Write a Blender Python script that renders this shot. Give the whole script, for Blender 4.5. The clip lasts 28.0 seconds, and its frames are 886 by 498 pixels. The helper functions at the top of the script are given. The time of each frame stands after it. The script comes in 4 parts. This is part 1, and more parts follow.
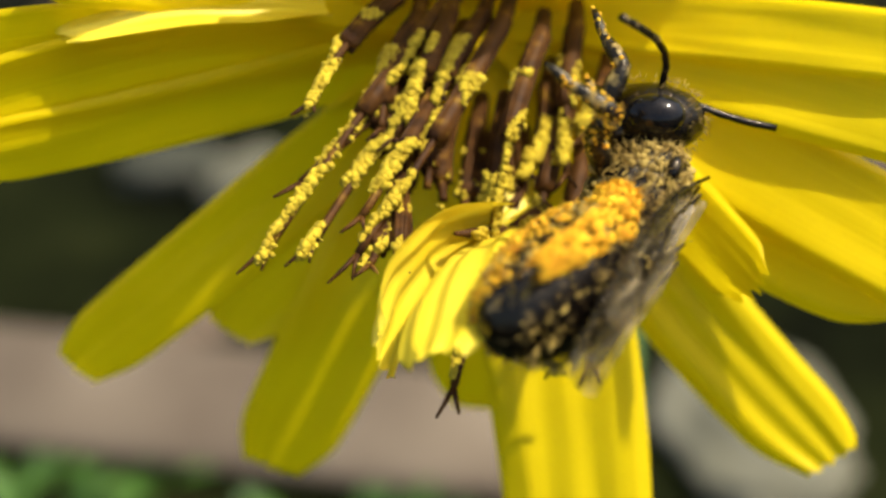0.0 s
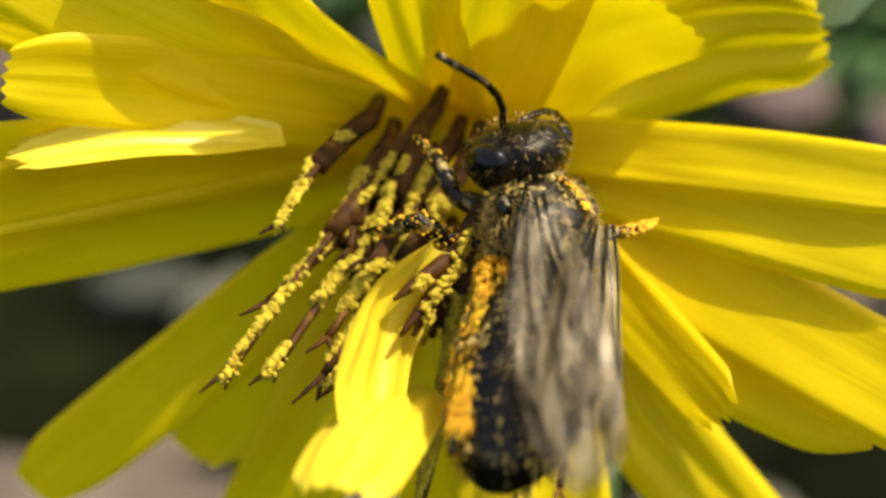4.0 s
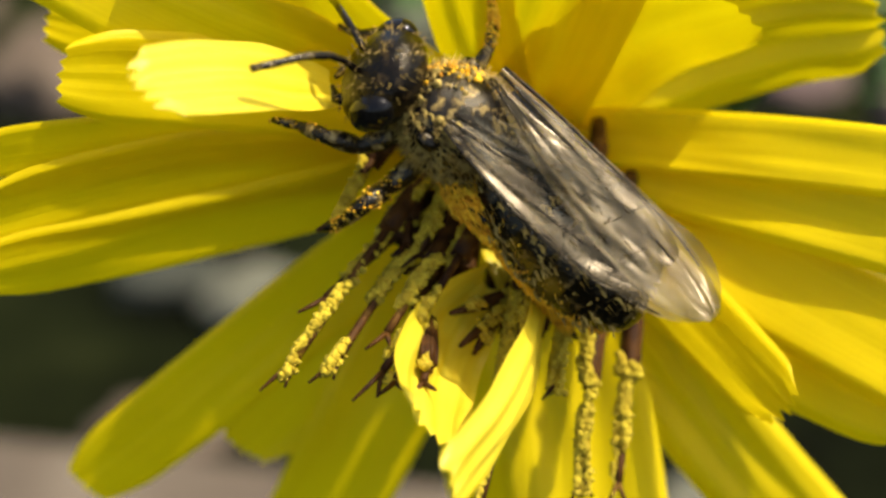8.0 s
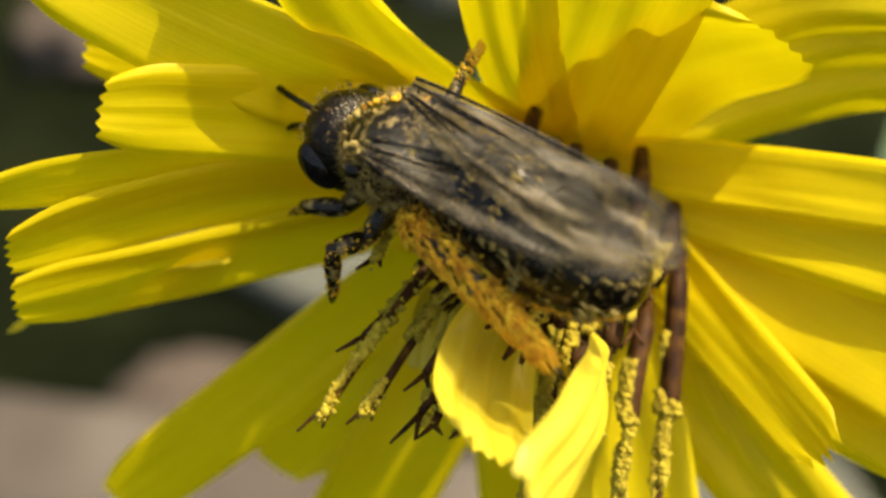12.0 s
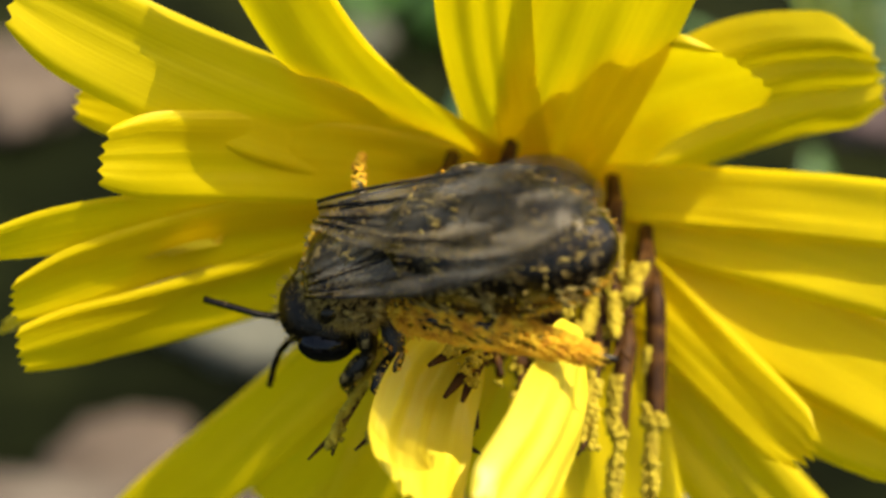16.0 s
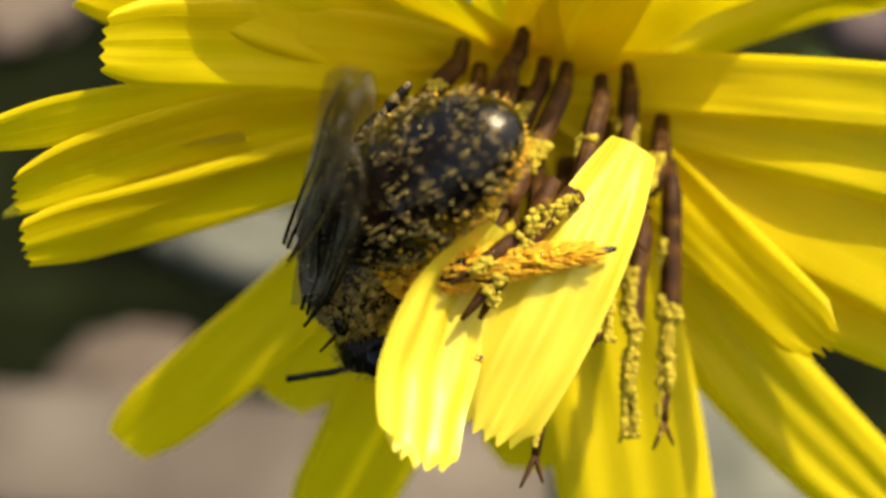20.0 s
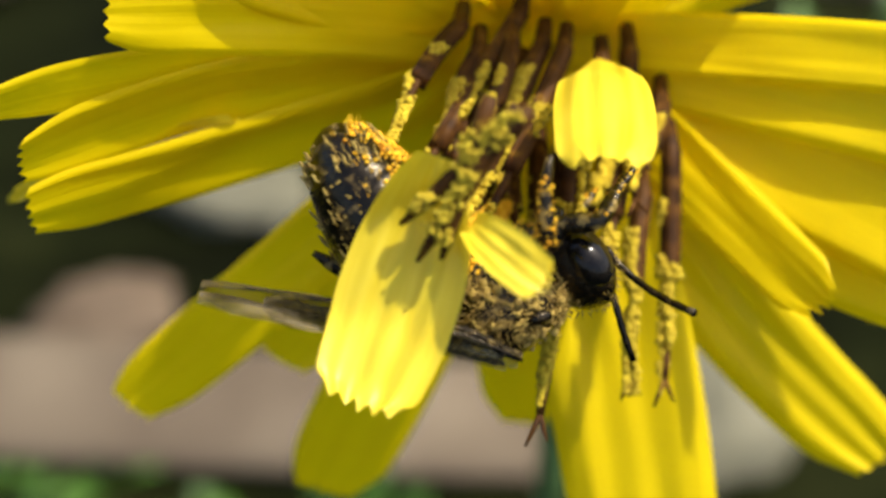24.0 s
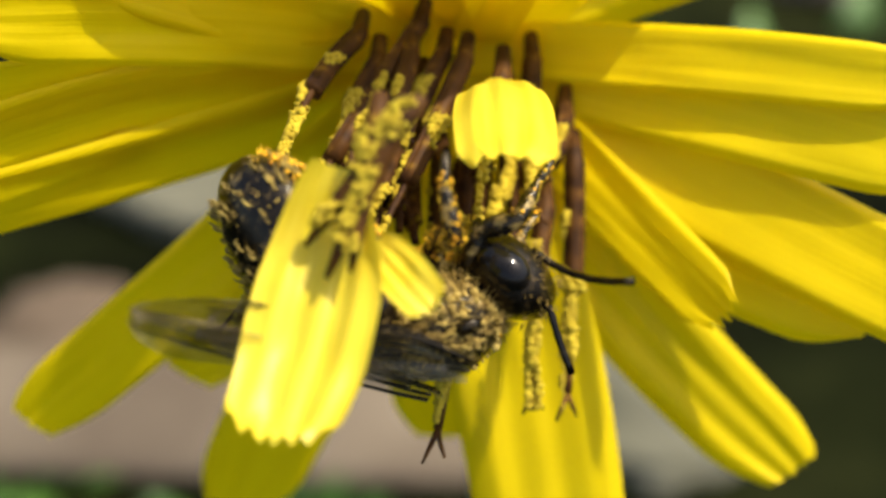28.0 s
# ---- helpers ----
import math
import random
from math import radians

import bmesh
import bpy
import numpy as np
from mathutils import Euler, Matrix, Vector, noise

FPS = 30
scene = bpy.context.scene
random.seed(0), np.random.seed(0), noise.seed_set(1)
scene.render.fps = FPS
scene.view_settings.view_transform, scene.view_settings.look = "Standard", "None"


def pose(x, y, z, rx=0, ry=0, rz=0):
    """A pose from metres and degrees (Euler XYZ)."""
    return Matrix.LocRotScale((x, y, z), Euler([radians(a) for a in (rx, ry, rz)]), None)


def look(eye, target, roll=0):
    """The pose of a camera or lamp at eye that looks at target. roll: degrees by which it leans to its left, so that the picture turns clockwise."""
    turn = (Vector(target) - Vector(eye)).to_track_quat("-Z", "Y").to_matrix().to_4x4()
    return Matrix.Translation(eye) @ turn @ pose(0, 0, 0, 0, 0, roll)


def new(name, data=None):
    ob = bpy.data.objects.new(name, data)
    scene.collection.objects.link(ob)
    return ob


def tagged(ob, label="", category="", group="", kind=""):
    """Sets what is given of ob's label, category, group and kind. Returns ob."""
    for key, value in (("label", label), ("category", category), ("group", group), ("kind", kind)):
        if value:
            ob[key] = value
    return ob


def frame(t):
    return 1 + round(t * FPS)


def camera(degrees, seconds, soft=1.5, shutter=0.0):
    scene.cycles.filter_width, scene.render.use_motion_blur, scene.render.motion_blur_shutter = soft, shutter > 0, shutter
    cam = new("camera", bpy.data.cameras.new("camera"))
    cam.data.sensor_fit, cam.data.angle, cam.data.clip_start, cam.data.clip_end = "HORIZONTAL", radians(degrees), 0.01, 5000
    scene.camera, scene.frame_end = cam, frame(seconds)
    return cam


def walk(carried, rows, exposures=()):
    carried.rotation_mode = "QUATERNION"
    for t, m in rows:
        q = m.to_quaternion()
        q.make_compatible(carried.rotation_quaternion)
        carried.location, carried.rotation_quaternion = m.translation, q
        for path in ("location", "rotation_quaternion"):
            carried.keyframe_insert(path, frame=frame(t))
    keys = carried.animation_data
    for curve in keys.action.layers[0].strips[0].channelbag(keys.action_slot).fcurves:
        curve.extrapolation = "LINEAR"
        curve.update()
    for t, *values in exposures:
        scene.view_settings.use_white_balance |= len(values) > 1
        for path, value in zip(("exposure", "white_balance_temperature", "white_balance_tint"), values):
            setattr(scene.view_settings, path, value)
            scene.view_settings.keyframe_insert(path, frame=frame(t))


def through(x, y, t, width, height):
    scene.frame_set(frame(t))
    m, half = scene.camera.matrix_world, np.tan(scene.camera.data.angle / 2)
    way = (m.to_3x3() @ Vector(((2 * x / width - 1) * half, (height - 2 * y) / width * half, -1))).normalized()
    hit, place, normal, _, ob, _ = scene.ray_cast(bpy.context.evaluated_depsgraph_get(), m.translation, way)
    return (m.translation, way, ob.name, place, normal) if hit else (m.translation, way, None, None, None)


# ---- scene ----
# All lengths in the helpers below are millimetres; MM turns them into metres.
MM = 0.001
PATH = [
    (0, (1.72, -22.25, 14.05), (0.32, -7.64, 0.47), -0.33),
    (0.5, (1.88, -22.16, 13.95), (1.08, -6.75, 1.21), 1.13),
    (1, (2.08, -22.31, 13.97), (0.99, -6.56, 1.68), 0.71),
    (1.5, (1.82, -22.39, 13.96), (1.20, -6.50, 1.83), 1.76),
    (2, (1.64, -22.62, 14.10), (0.66, -6.46, 2.35), 1.88),
    (2.5, (1.75, -22.42, 14.09), (1.58, -6.49, 1.99), 2.71),
    (3, (1.87, -22.35, 14.18), (1.21, -6.35, 2.20), 2.15),
    (3.5, (1.86, -22.31, 14.05), (0.84, -6.30, 2.10), 1.62),
    (5.5, (2.02, -22.20, 13.66), (0.44, -6.08, 1.92), 0.98),
    (6, (1.86, -22.24, 13.86), (-0.02, -5.81, 2.62), 0.41),
    (6.5, (2.05, -21.89, 13.81), (0.63, -5.15, 2.97), 1.55),
    (7, (1.86, -21.96, 13.77), (0.33, -4.67, 3.83), 1.14),
    (7.5, (1.61, -22.15, 13.77), (-0.48, -5.56, 2.80), 0.47),
    (8, (1.12, -22.12, 13.91), (-0.29, -6.28, 1.78), 0.32),
    (8.5, (1.63, -21.95, 13.82), (-0.86, -5.52, 2.68), -1.66),
    (9, (1.44, -21.58, 13.83), (-1.21, -5.18, 2.70), -2.15),
    (9.5, (1.60, -21.67, 13.64), (-1.27, -4.53, 3.75), -2.00),
    (10, (1.41, -21.01, 13.79), (-1.82, -4.53, 2.93), -3.86),
    (10.5, (1.00, -21.01, 14.12), (-1.64, -5.08, 2.31), -2.11),
    (11, (0.99, -20.92, 14.57), (-0.89, -5.18, 2.36), -0.49),
    (11.5, (0.93, -20.98, 14.72), (-0.98, -5.44, 2.28), 0.26),
    (13.5, (-0.51, -21.13, 15.45), (-1.59, -6.05, 2.35), -0.14),
    (14, (-0.93, -21.27, 15.41), (-1.85, -6.05, 2.47), -0.51),
    (14.5, (-0.53, -21.91, 15.29), (-1.21, -5.96, 3.24), -0.40),
    (15, (-0.35, -22.15, 15.19), (-0.73, -5.94, 3.48), 0.49),
    (15.5, (-0.42, -22.18, 15.16), (-1.45, -6.44, 2.86), -1.23),
    (16, (-0.47, -22.13, 15.21), (-1.04, -6.17, 3.17), 0.39),
    (16.5, (-0.27, -22.26, 15.05), (-0.54, -6.02, 3.38), 0.73),
    (17, (-0.20, -22.20, 14.85), (-0.63, -6.40, 2.61), 0.03),
    (17.5, (-0.40, -22.52, 14.78), (-0.53, -6.37, 2.99), 1.33),
    (18, (-0.43, -22.45, 14.97), (-0.94, -6.46, 2.97), -0.72),
    (18.5, (-0.47, -22.36, 15.08), (-0.90, -6.62, 2.74), -0.75),
    (19, (-0.38, -22.23, 15.08), (-0.70, -6.85, 2.31), -1.32),
    (19.5, (-0.41, -22.10, 14.84), (-0.85, -7.01, 1.72), -1.19),
    (20, (-0.72, -22.04, 14.52), (-1.24, -6.95, 1.40), 0.09),
    (20.5, (-0.86, -22.16, 14.86), (-0.87, -6.88, 1.96), -0.30),
    (21, (-0.85, -22.35, 14.91), (-1.52, -6.99, 2.11), -1.91),
    (21.5, (-0.98, -22.33, 14.82), (-1.74, -7.52, 1.39), -2.13),
    (23.5, (-1.17, -22.13, 14.90), (-1.82, -7.63, 1.15), -0.90),
    (24, (-1.22, -21.94, 14.97), (-1.36, -7.49, 1.14), 0.54),
    (24.5, (-1.03, -21.80, 15.00), (-1.27, -7.31, 1.22), -0.02),
    (25, (-0.99, -21.69, 15.01), (-1.24, -7.72, 0.70), -0.01),
    (25.5, (-0.61, -21.73, 14.66), (-0.90, -7.01, 1.12), 0.33),
    (26, (-0.54, -21.56, 14.61), (-0.67, -6.93, 0.96), 0.51),
    (26.5, (-0.22, -21.60, 14.53), (-0.24, -6.80, 1.09), 0.75),
    (27, (-0.03, -21.65, 14.55), (-0.01, -6.86, 1.08), 0.51),
    (27.5, (-0.16, -21.47, 14.60), (-0.08, -7.20, 0.58), 0.98),
    (28, (0.06, -21.53, 14.83), (0.50, -7.03, 1.07), 1.90),
]
cam = camera(40.0, 28.0, soft=2.8)
walk(cam, [(t, look(Vector(e) * MM, Vector(a) * MM, roll)) for t, e, a, roll in PATH])
cam.data.dof.use_dof = True
cam.data.dof.focus_distance = 21.2 * MM
cam.data.dof.aperture_fstop = 66.0

# ---- world and sun ----
SUN = Vector((0.43, 0.10, 0.90)).normalized()
world = bpy.data.worlds.new("sky")
scene.world = world
world.use_nodes = True
wn = world.node_tree.nodes
sky = wn.new("ShaderNodeTexSky")
sky.sky_type = "NISHITA"
sky.sun_disc = False
sky.dust_density = 4.0
sky.sun_elevation = math.asin(SUN.z)
sky.sun_rotation = math.atan2(SUN.x, SUN.y)
world.node_tree.links.new(sky.outputs["Color"], wn["Background"].inputs["Color"])
wn["Background"].inputs["Strength"].default_value = 0.125
sun = new("sun", bpy.data.lights.new("sun", "SUN"))
sun.data.energy, sun.data.angle, sun.data.color = 3.0, radians(0.53), (1.0, 0.92, 0.76)
sun.matrix_world = look(SUN * 0.5, (0, 0, 0))
scene.view_settings.exposure = 0.92


# ---- materials ----
def mat(name, rough=0.5, spec=0.5):
    m = bpy.data.materials.new(name)
    m.use_nodes = True
    b = m.node_tree.nodes["Principled BSDF"]
    b.inputs["Roughness"].default_value = rough
    b.inputs["Specular IOR Level"].default_value = spec
    return m, m.node_tree.nodes, m.node_tree.links, b


def ramp(n, stops):
    r = n.new("ShaderNodeValToRGB")
    while len(r.color_ramp.elements) < len(stops):
        r.color_ramp.elements.new(0.5)
    for el, (p, c) in zip(r.color_ramp.elements, stops):
        el.position, el.color = p, (*c, 1)
    return r


def noisy(name, stops, scale, rough=0.6, bump=0.3, depth=0.02, detail=5.0, spec=0.4, metal=0.0, fine=4.0):
    """Two scales of noise, for colour and relief; scale in cycles per metre."""
    m, n, l, b = mat(name, rough, spec)
    b.inputs["Metallic"].default_value = metal
    tc = n.new("ShaderNodeTexCoord")
    a = n.new("ShaderNodeTexNoise")
    a.inputs["Scale"].default_value, a.inputs["Detail"].default_value = scale, detail
    l.new(tc.outputs["Object"], a.inputs["Vector"])
    r = ramp(n, stops)
    l.new(a.outputs["Fac"], r.inputs["Fac"])
    l.new(r.outputs["Color"], b.inputs["Base Color"])
    f = n.new("ShaderNodeTexNoise")
    f.inputs["Scale"].default_value, f.inputs["Detail"].default_value = scale * fine, 3
    l.new(tc.outputs["Object"], f.inputs["Vector"])
    bp = n.new("ShaderNodeBump")
    bp.inputs["Strength"].default_value, bp.inputs["Distance"].default_value = bump, depth * MM
    l.new(f.outputs["Fac"], bp.inputs["Height"])
    l.new(bp.outputs["Normal"], b.inputs["Normal"])
    return m


def petal_material(name, dark, light, through, veins=26.0, gloss=0.16):
    """Thin ligule: soft sheen, light that passes through it, fine veins along its length (by its UV map)."""
    m, n, l, b = mat(name, 0.42, gloss)
    uv = n.new("ShaderNodeUVMap")
    mp = n.new("ShaderNodeMapping")
    mp.inputs["Scale"].default_value = (veins, 1.6, 1.0)
    l.new(uv.outputs["UV"], mp.inputs["Vector"])
    v = n.new("ShaderNodeTexNoise")
    v.inputs["Scale"].default_value, v.inputs["Detail"].default_value = 1.0, 4.0
    l.new(mp.outputs["Vector"], v.inputs["Vector"])
    big = n.new("ShaderNodeTexNoise")
    tc = n.new("ShaderNodeTexCoord")
    big.inputs["Scale"].default_value, big.inputs["Detail"].default_value = 420.0, 3.0
    l.new(tc.outputs["Object"], big.inputs["Vector"])
    mix = n.new("ShaderNodeMath")
    mix.operation = "MULTIPLY_ADD"
    mix.inputs[1].default_value = 0.5
    l.new(v.outputs["Fac"], mix.inputs[0])
    half = n.new("ShaderNodeMath")
    half.operation = "MULTIPLY"
    half.inputs[1].default_value = 0.5
    l.new(big.outputs["Fac"], half.inputs[0])
    l.new(half.outputs[0], mix.inputs[2])
    r = ramp(n, [(0.32, dark), (0.68, light)])
    l.new(mix.outputs[0], r.inputs["Fac"])
    l.new(r.outputs["Color"], b.inputs["Base Color"])
    bp = n.new("ShaderNodeBump")
    bp.inputs["Strength"].default_value, bp.inputs["Distance"].default_value = 0.22, 0.06 * MM
    l.new(v.outputs["Fac"], bp.inputs["Height"])
    l.new(bp.outputs["Normal"], b.inputs["Normal"])
    tr = n.new("ShaderNodeBsdfTranslucent")
    hs = n.new("ShaderNodeHueSaturation")
    hs.inputs["Hue"].default_value = 0.51
    hs.inputs["Saturation"].default_value = 1.0
    hs.inputs["Value"].default_value = 1.0
    l.new(r.outputs["Color"], hs.inputs["Color"])
    l.new(hs.outputs["Color"], tr.inputs["Color"])
    ms = n.new("ShaderNodeMixShader")
    ms.inputs["Fac"].default_value = through
    l.new(b.outputs["BSDF"], ms.inputs[1])
    l.new(tr.outputs["BSDF"], ms.inputs[2])
    l.new(ms.outputs[0], n["Material Output"].inputs["Surface"])
    return m


PETAL = petal_material("petal_yellow", (0.83, 0.608, 0.001), (0.935, 0.706, 0.002), 0.41)
FLORET = petal_material("floret_yellow", (0.83, 0.61, 0.010), (0.97, 0.79, 0.06), 0.28, 12.0, 0.55)
ANTHER = noisy("anther_brown", [(0.35, (0.028, 0.010, 0.002)), (0.6, (0.085, 0.034, 0.005)), (0.75, (0.24, 0.13, 0.010))], 2500, 0.6, 0.4, 0.03, spec=0.15)
POLLEN = noisy("pollen_yellow", [(0.3, (0.32, 0.22, 0.005)), (0.65, (0.58, 0.44, 0.022))], 5000, 0.85, 0.6, 0.03)
POLLEN_ORANGE = noisy("pollen_orange", [(0.30, (0.50, 0.19, 0.003)), (0.46, (0.78, 0.40, 0.006)), (0.70, (0.88, 0.58, 0.02))], 4200, 0.8, 0.7, 0.05)
CHITIN = noisy("chitin_black", [(0.48, (0.003, 0.002, 0.0015)), (0.57, (0.012, 0.008, 0.004)), (0.66, (0.09, 0.062, 0.022)), (0.76, (0.20, 0.145, 0.05))], 5600, 0.16, 0.35, 0.03, spec=0.42)
CHITIN_ROUGH = noisy("chitin_dusted", [(0.46, (0.004, 0.003, 0.002)), (0.53, (0.018, 0.011, 0.004)), (0.60, (0.20, 0.135, 0.04)), (0.72, (0.36, 0.26, 0.08))], 5200, 0.2, 0.5, 0.05, spec=0.5)
CHITIN_HEAD = noisy("chitin_head", [(0.48, (0.003, 0.002, 0.0015)), (0.60, (0.012, 0.008, 0.004)), (0.75, (0.08, 0.05, 0.016))], 4600, 0.17, 0.6, 0.04, spec=0.32)
for black in (CHITIN, CHITIN_ROUGH, CHITIN_HEAD):
    black.node_tree.nodes["Principled BSDF"].inputs["Specular Tint"].default_value = (1.0, 0.86, 0.62, 1.0)
DUST = noisy("pollen_dust", [(0.35, (0.17, 0.11, 0.02)), (0.7, (0.50, 0.36, 0.08))], 6000, 0.85, 0.6, 0.03)
HAIR = noisy("hair_tan", [(0.3, (0.14, 0.08, 0.012)), (0.7, (0.48, 0.32, 0.06))], 3000, 0.6, 0.2)
GREEN = noisy("stem_green", [(0.3, (0.06, 0.12, 0.03)), (0.7, (0.14, 0.24, 0.08))], 500, 0.5, 0.3)


def wing_material():
    m, n, l, b = mat("wing_membrane", 0.25, 0.6)
    tc = n.new("ShaderNodeTexCoord")
    a = n.new("ShaderNodeTexNoise")
    a.inputs["Scale"].default_value, a.inputs["Detail"].default_value = 3600.0, 5.0
    along = n.new("ShaderNodeMapping")
    along.inputs["Scale"].default_value = (1.0, 0.25, 1.0)
    l.new(tc.outputs["Object"], along.inputs["Vector"])
    l.new(along.outputs["Vector"], a.inputs["Vector"])
    r = ramp(n, [(0.36, (0.025, 0.018, 0.008)), (0.48, (0.10, 0.078, 0.04)), (0.58, (0.22, 0.175, 0.10)), (0.70, (0.40, 0.33, 0.21))])
    l.new(a.outputs["Fac"], r.inputs["Fac"])
    l.new(r.outputs["Color"], b.inputs["Base Color"])
    b.inputs["Alpha"].default_value = 0.46
    b.inputs["Specular IOR Level"].default_value = 0.6
    b.inputs["IOR"].default_value = 1.55
    b.inputs["Specular Tint"].default_value = (1.0, 0.84, 0.62, 1.0)
    bp = n.new("ShaderNodeBump")
    bp.inputs["Strength"].default_value, bp.inputs["Distance"].default_value = 0.3, 0.05 * MM
    l.new(a.outputs["Fac"], bp.inputs["Height"])
    l.new(bp.outputs["Normal"], b.inputs["Normal"])
    return m


WING = wing_material()


# ---- mesh helpers ----
def part(name, bm, material, parent=None, label="", smooth=True):
    me = bpy.data.meshes.new(name)
    bm.to_mesh(me)
    bm.free()
    for p in me.polygons:
        p.use_smooth = smooth
    me.materials.append(material)
    ob = new(name, me)
    ob.parent = parent
    if label:
        tagged(ob, label)
    return ob


def ring_tube(bm, pts, radii, sides=8, squash=1.0, cap=True):
    """A tapered tube along points (millimetres)."""
    pts = [Vector(p) for p in pts]
    rings = []
    up = Vector((0, 0, 1))
    for i, p in enumerate(pts):
        d = (pts[min(i + 1, len(pts) - 1)] - pts[max(i - 1, 0)]).normalized()
        side = d.cross(up)
        if side.length < 1e-3:
            side = d.cross(Vector((1, 0, 0)))
        side.normalize()
        top = side.cross(d)
        up = top
        ring = []
        for k in range(sides):
            a = 2 * math.pi * k / sides
            ring.append(bm.verts.new((p + (side * math.cos(a) + top * math.sin(a) * squash) * radii[i]) * MM))
        rings.append(ring)
    for a, b in zip(rings, rings[1:]):
        for k in range(sides):
            bm.faces.new((a[k], a[(k + 1) % sides], b[(k + 1) % sides], b[k]))
    if cap:
        bm.faces.new(rings[0][::-1])
        bm.faces.new(rings[-1])
    return bm


def tube(pts, radii, sides=8, squash=1.0):
    return ring_tube(bmesh.new(), pts, radii, sides, squash)


def blob(bm, c, r, seed=0, rough=0.15, seg=12, rings=8, stretch=(1, 1, 1)):
    """An uneven rounded lump."""
    rnd = Vector((seed * 3.7, seed * 1.3, seed * 2.1))
    c = Vector(c)
    grid = []
    for i in range(rings + 1):
        th = math.pi * i / rings
        row = []
        for k in range(seg):
            ph = 2 * math.pi * k / seg
            d = Vector((math.sin(th) * math.cos(ph), math.sin(th) * math.sin(ph), math.cos(th)))
            s = 1 + rough * noise.noise(d * 2.2 + rnd)
            row.append((c + Vector((d.x * stretch[0], d.y * stretch[1], d.z * stretch[2])) * r * s) * MM)
        grid.append(row)
    top, bot = bm.verts.new(grid[0][0]), bm.verts.new(grid[-1][0])
    vs = [[bm.verts.new(p) for p in row] for row in grid[1:-1]]
    for k in range(seg):
        bm.faces.new((top, vs[0][k], vs[0][(k + 1) % seg]))
        bm.faces.new((bot, vs[-1][(k + 1) % seg], vs[-1][k]))
    for a, b in zip(vs, vs[1:]):
        for k in range(seg):
            bm.faces.new((a[k], b[k], b[(k + 1) % seg], a[(k + 1) % seg]))
    return bm


AXIS = Vector((0, -1, 0.05)).normalized()


def ligule(base, tip, width, bow=0.6, bend=0.0, cup=0.08, twist=0.0, teeth=0.35, curl=0.0, fold=0.0, seed=0, facing=AXIS, slim=0.78, ripple=0.0025, square=0.0, lip=0.07, nu=34, nv=36):
    """A strap-shaped ligule from base to tip: it bows towards its front, its edges rise, five teeth end it.
    curl: how far its end rolls forward; fold: how far one edge (sign) turns over."""
    bm = bmesh.new()
    uvl = bm.loops.layers.uv.new("UVMap")
    base, tip = Vector(base), Vector(tip)
    d = tip - base
    length = d.length
    d.normalize()
    n0 = (facing - d * facing.dot(d)).normalized()
    n0 = Matrix.Rotation(radians(twist), 3, d) @ n0
    side = d.cross(n0)
    rng = random.Random(seed)
    phase = rng.uniform(0, 20)
    grid, uvs = [], []
    for i in range(nu + 1):
        u = i / nu
        prof = slim + (1 - slim) * math.sin(math.pi * min(1.0, u / 1.25) ** 0.9)
        if u > 0.86:
            prof *= 1 - 0.30 * ((u - 0.86) / 0.14) ** 2
        prof += (0.96 - prof) * square * min(1.0, u * 2.5)
        row, ur = [], []
        for j in range(nv + 1):
            v = j / nv * 2 - 1
            uu = u
            if u > 0.9:
                saw = abs(((j / nv * 5) % 1.0) - 0.5) * 2
                uu = u - (u - 0.9) / 0.1 * (saw * teeth * 0.35 + 0.08 * v * v * teeth * 3) / length
            w = width / 2 * prof
            h = bow * 4 * u * (1 - u)
            h += cup * width * (v * v - 0.3) * (1 - 0.5 * u)
            h += ripple * width * math.cos(v * math.pi * 3.5) * min(1, u * 3)
            h -= lip * width * (max(0.0, abs(v) - 0.80) / 0.20) ** 1.6 * min(1.0, u * 2)
            h += 0.06 * width * noise.noise(Vector((u * 4 + phase, v * 1.2, phase))) + 0.014 * width * noise.noise(Vector((u * 3 + phase, v * 3.5, phase)))
            x = v * w
            if fold:
                a = max(0.0, v * (1 if fold > 0 else -1) - 0.45) / 0.55
                turn = a * abs(fold) * min(1.0, max(0, u - 0.15) * 2.2)
                x -= (1 if fold > 0 else -1) * w * 0.55 * a * (1 - math.cos(turn * 1.6)) * 0.8
                h += w * 0.55 * a * math.sin(turn * 1.6)
            y = uu * length
            if curl:
                s = max(0.0, u - 0.45) / 0.55
                ang = curl * s
                if abs(ang) > 1e-4:
                    run = (uu - 0.45) * length
                    y = 0.45 * length + run * math.sin(ang) / ang
                    h += run * (1 - math.cos(ang)) / ang
            x += 0.03 * width * math.sin(u * 3 + phase) + bend * 4 * u * (1 - u)
            row.append(bm.verts.new((base + d * y + side * x + n0 * h) * MM))
            ur.append((v * 0.5 + 0.5, u))
        grid.append(row)
        uvs.append(ur)
    for i in range(nu):
        for j in range(nv):
            f = bm.faces.new((grid[i][j], grid[i][j + 1], grid[i + 1][j + 1], grid[i + 1][j]))
            for lp, (a, b) in zip(f.loops, ((i, j), (i, j + 1), (i + 1, j + 1), (i + 1, j))):
                lp[uvl].uv = (uvs[a][b][0] + phase, uvs[a][b][1])
    return bm


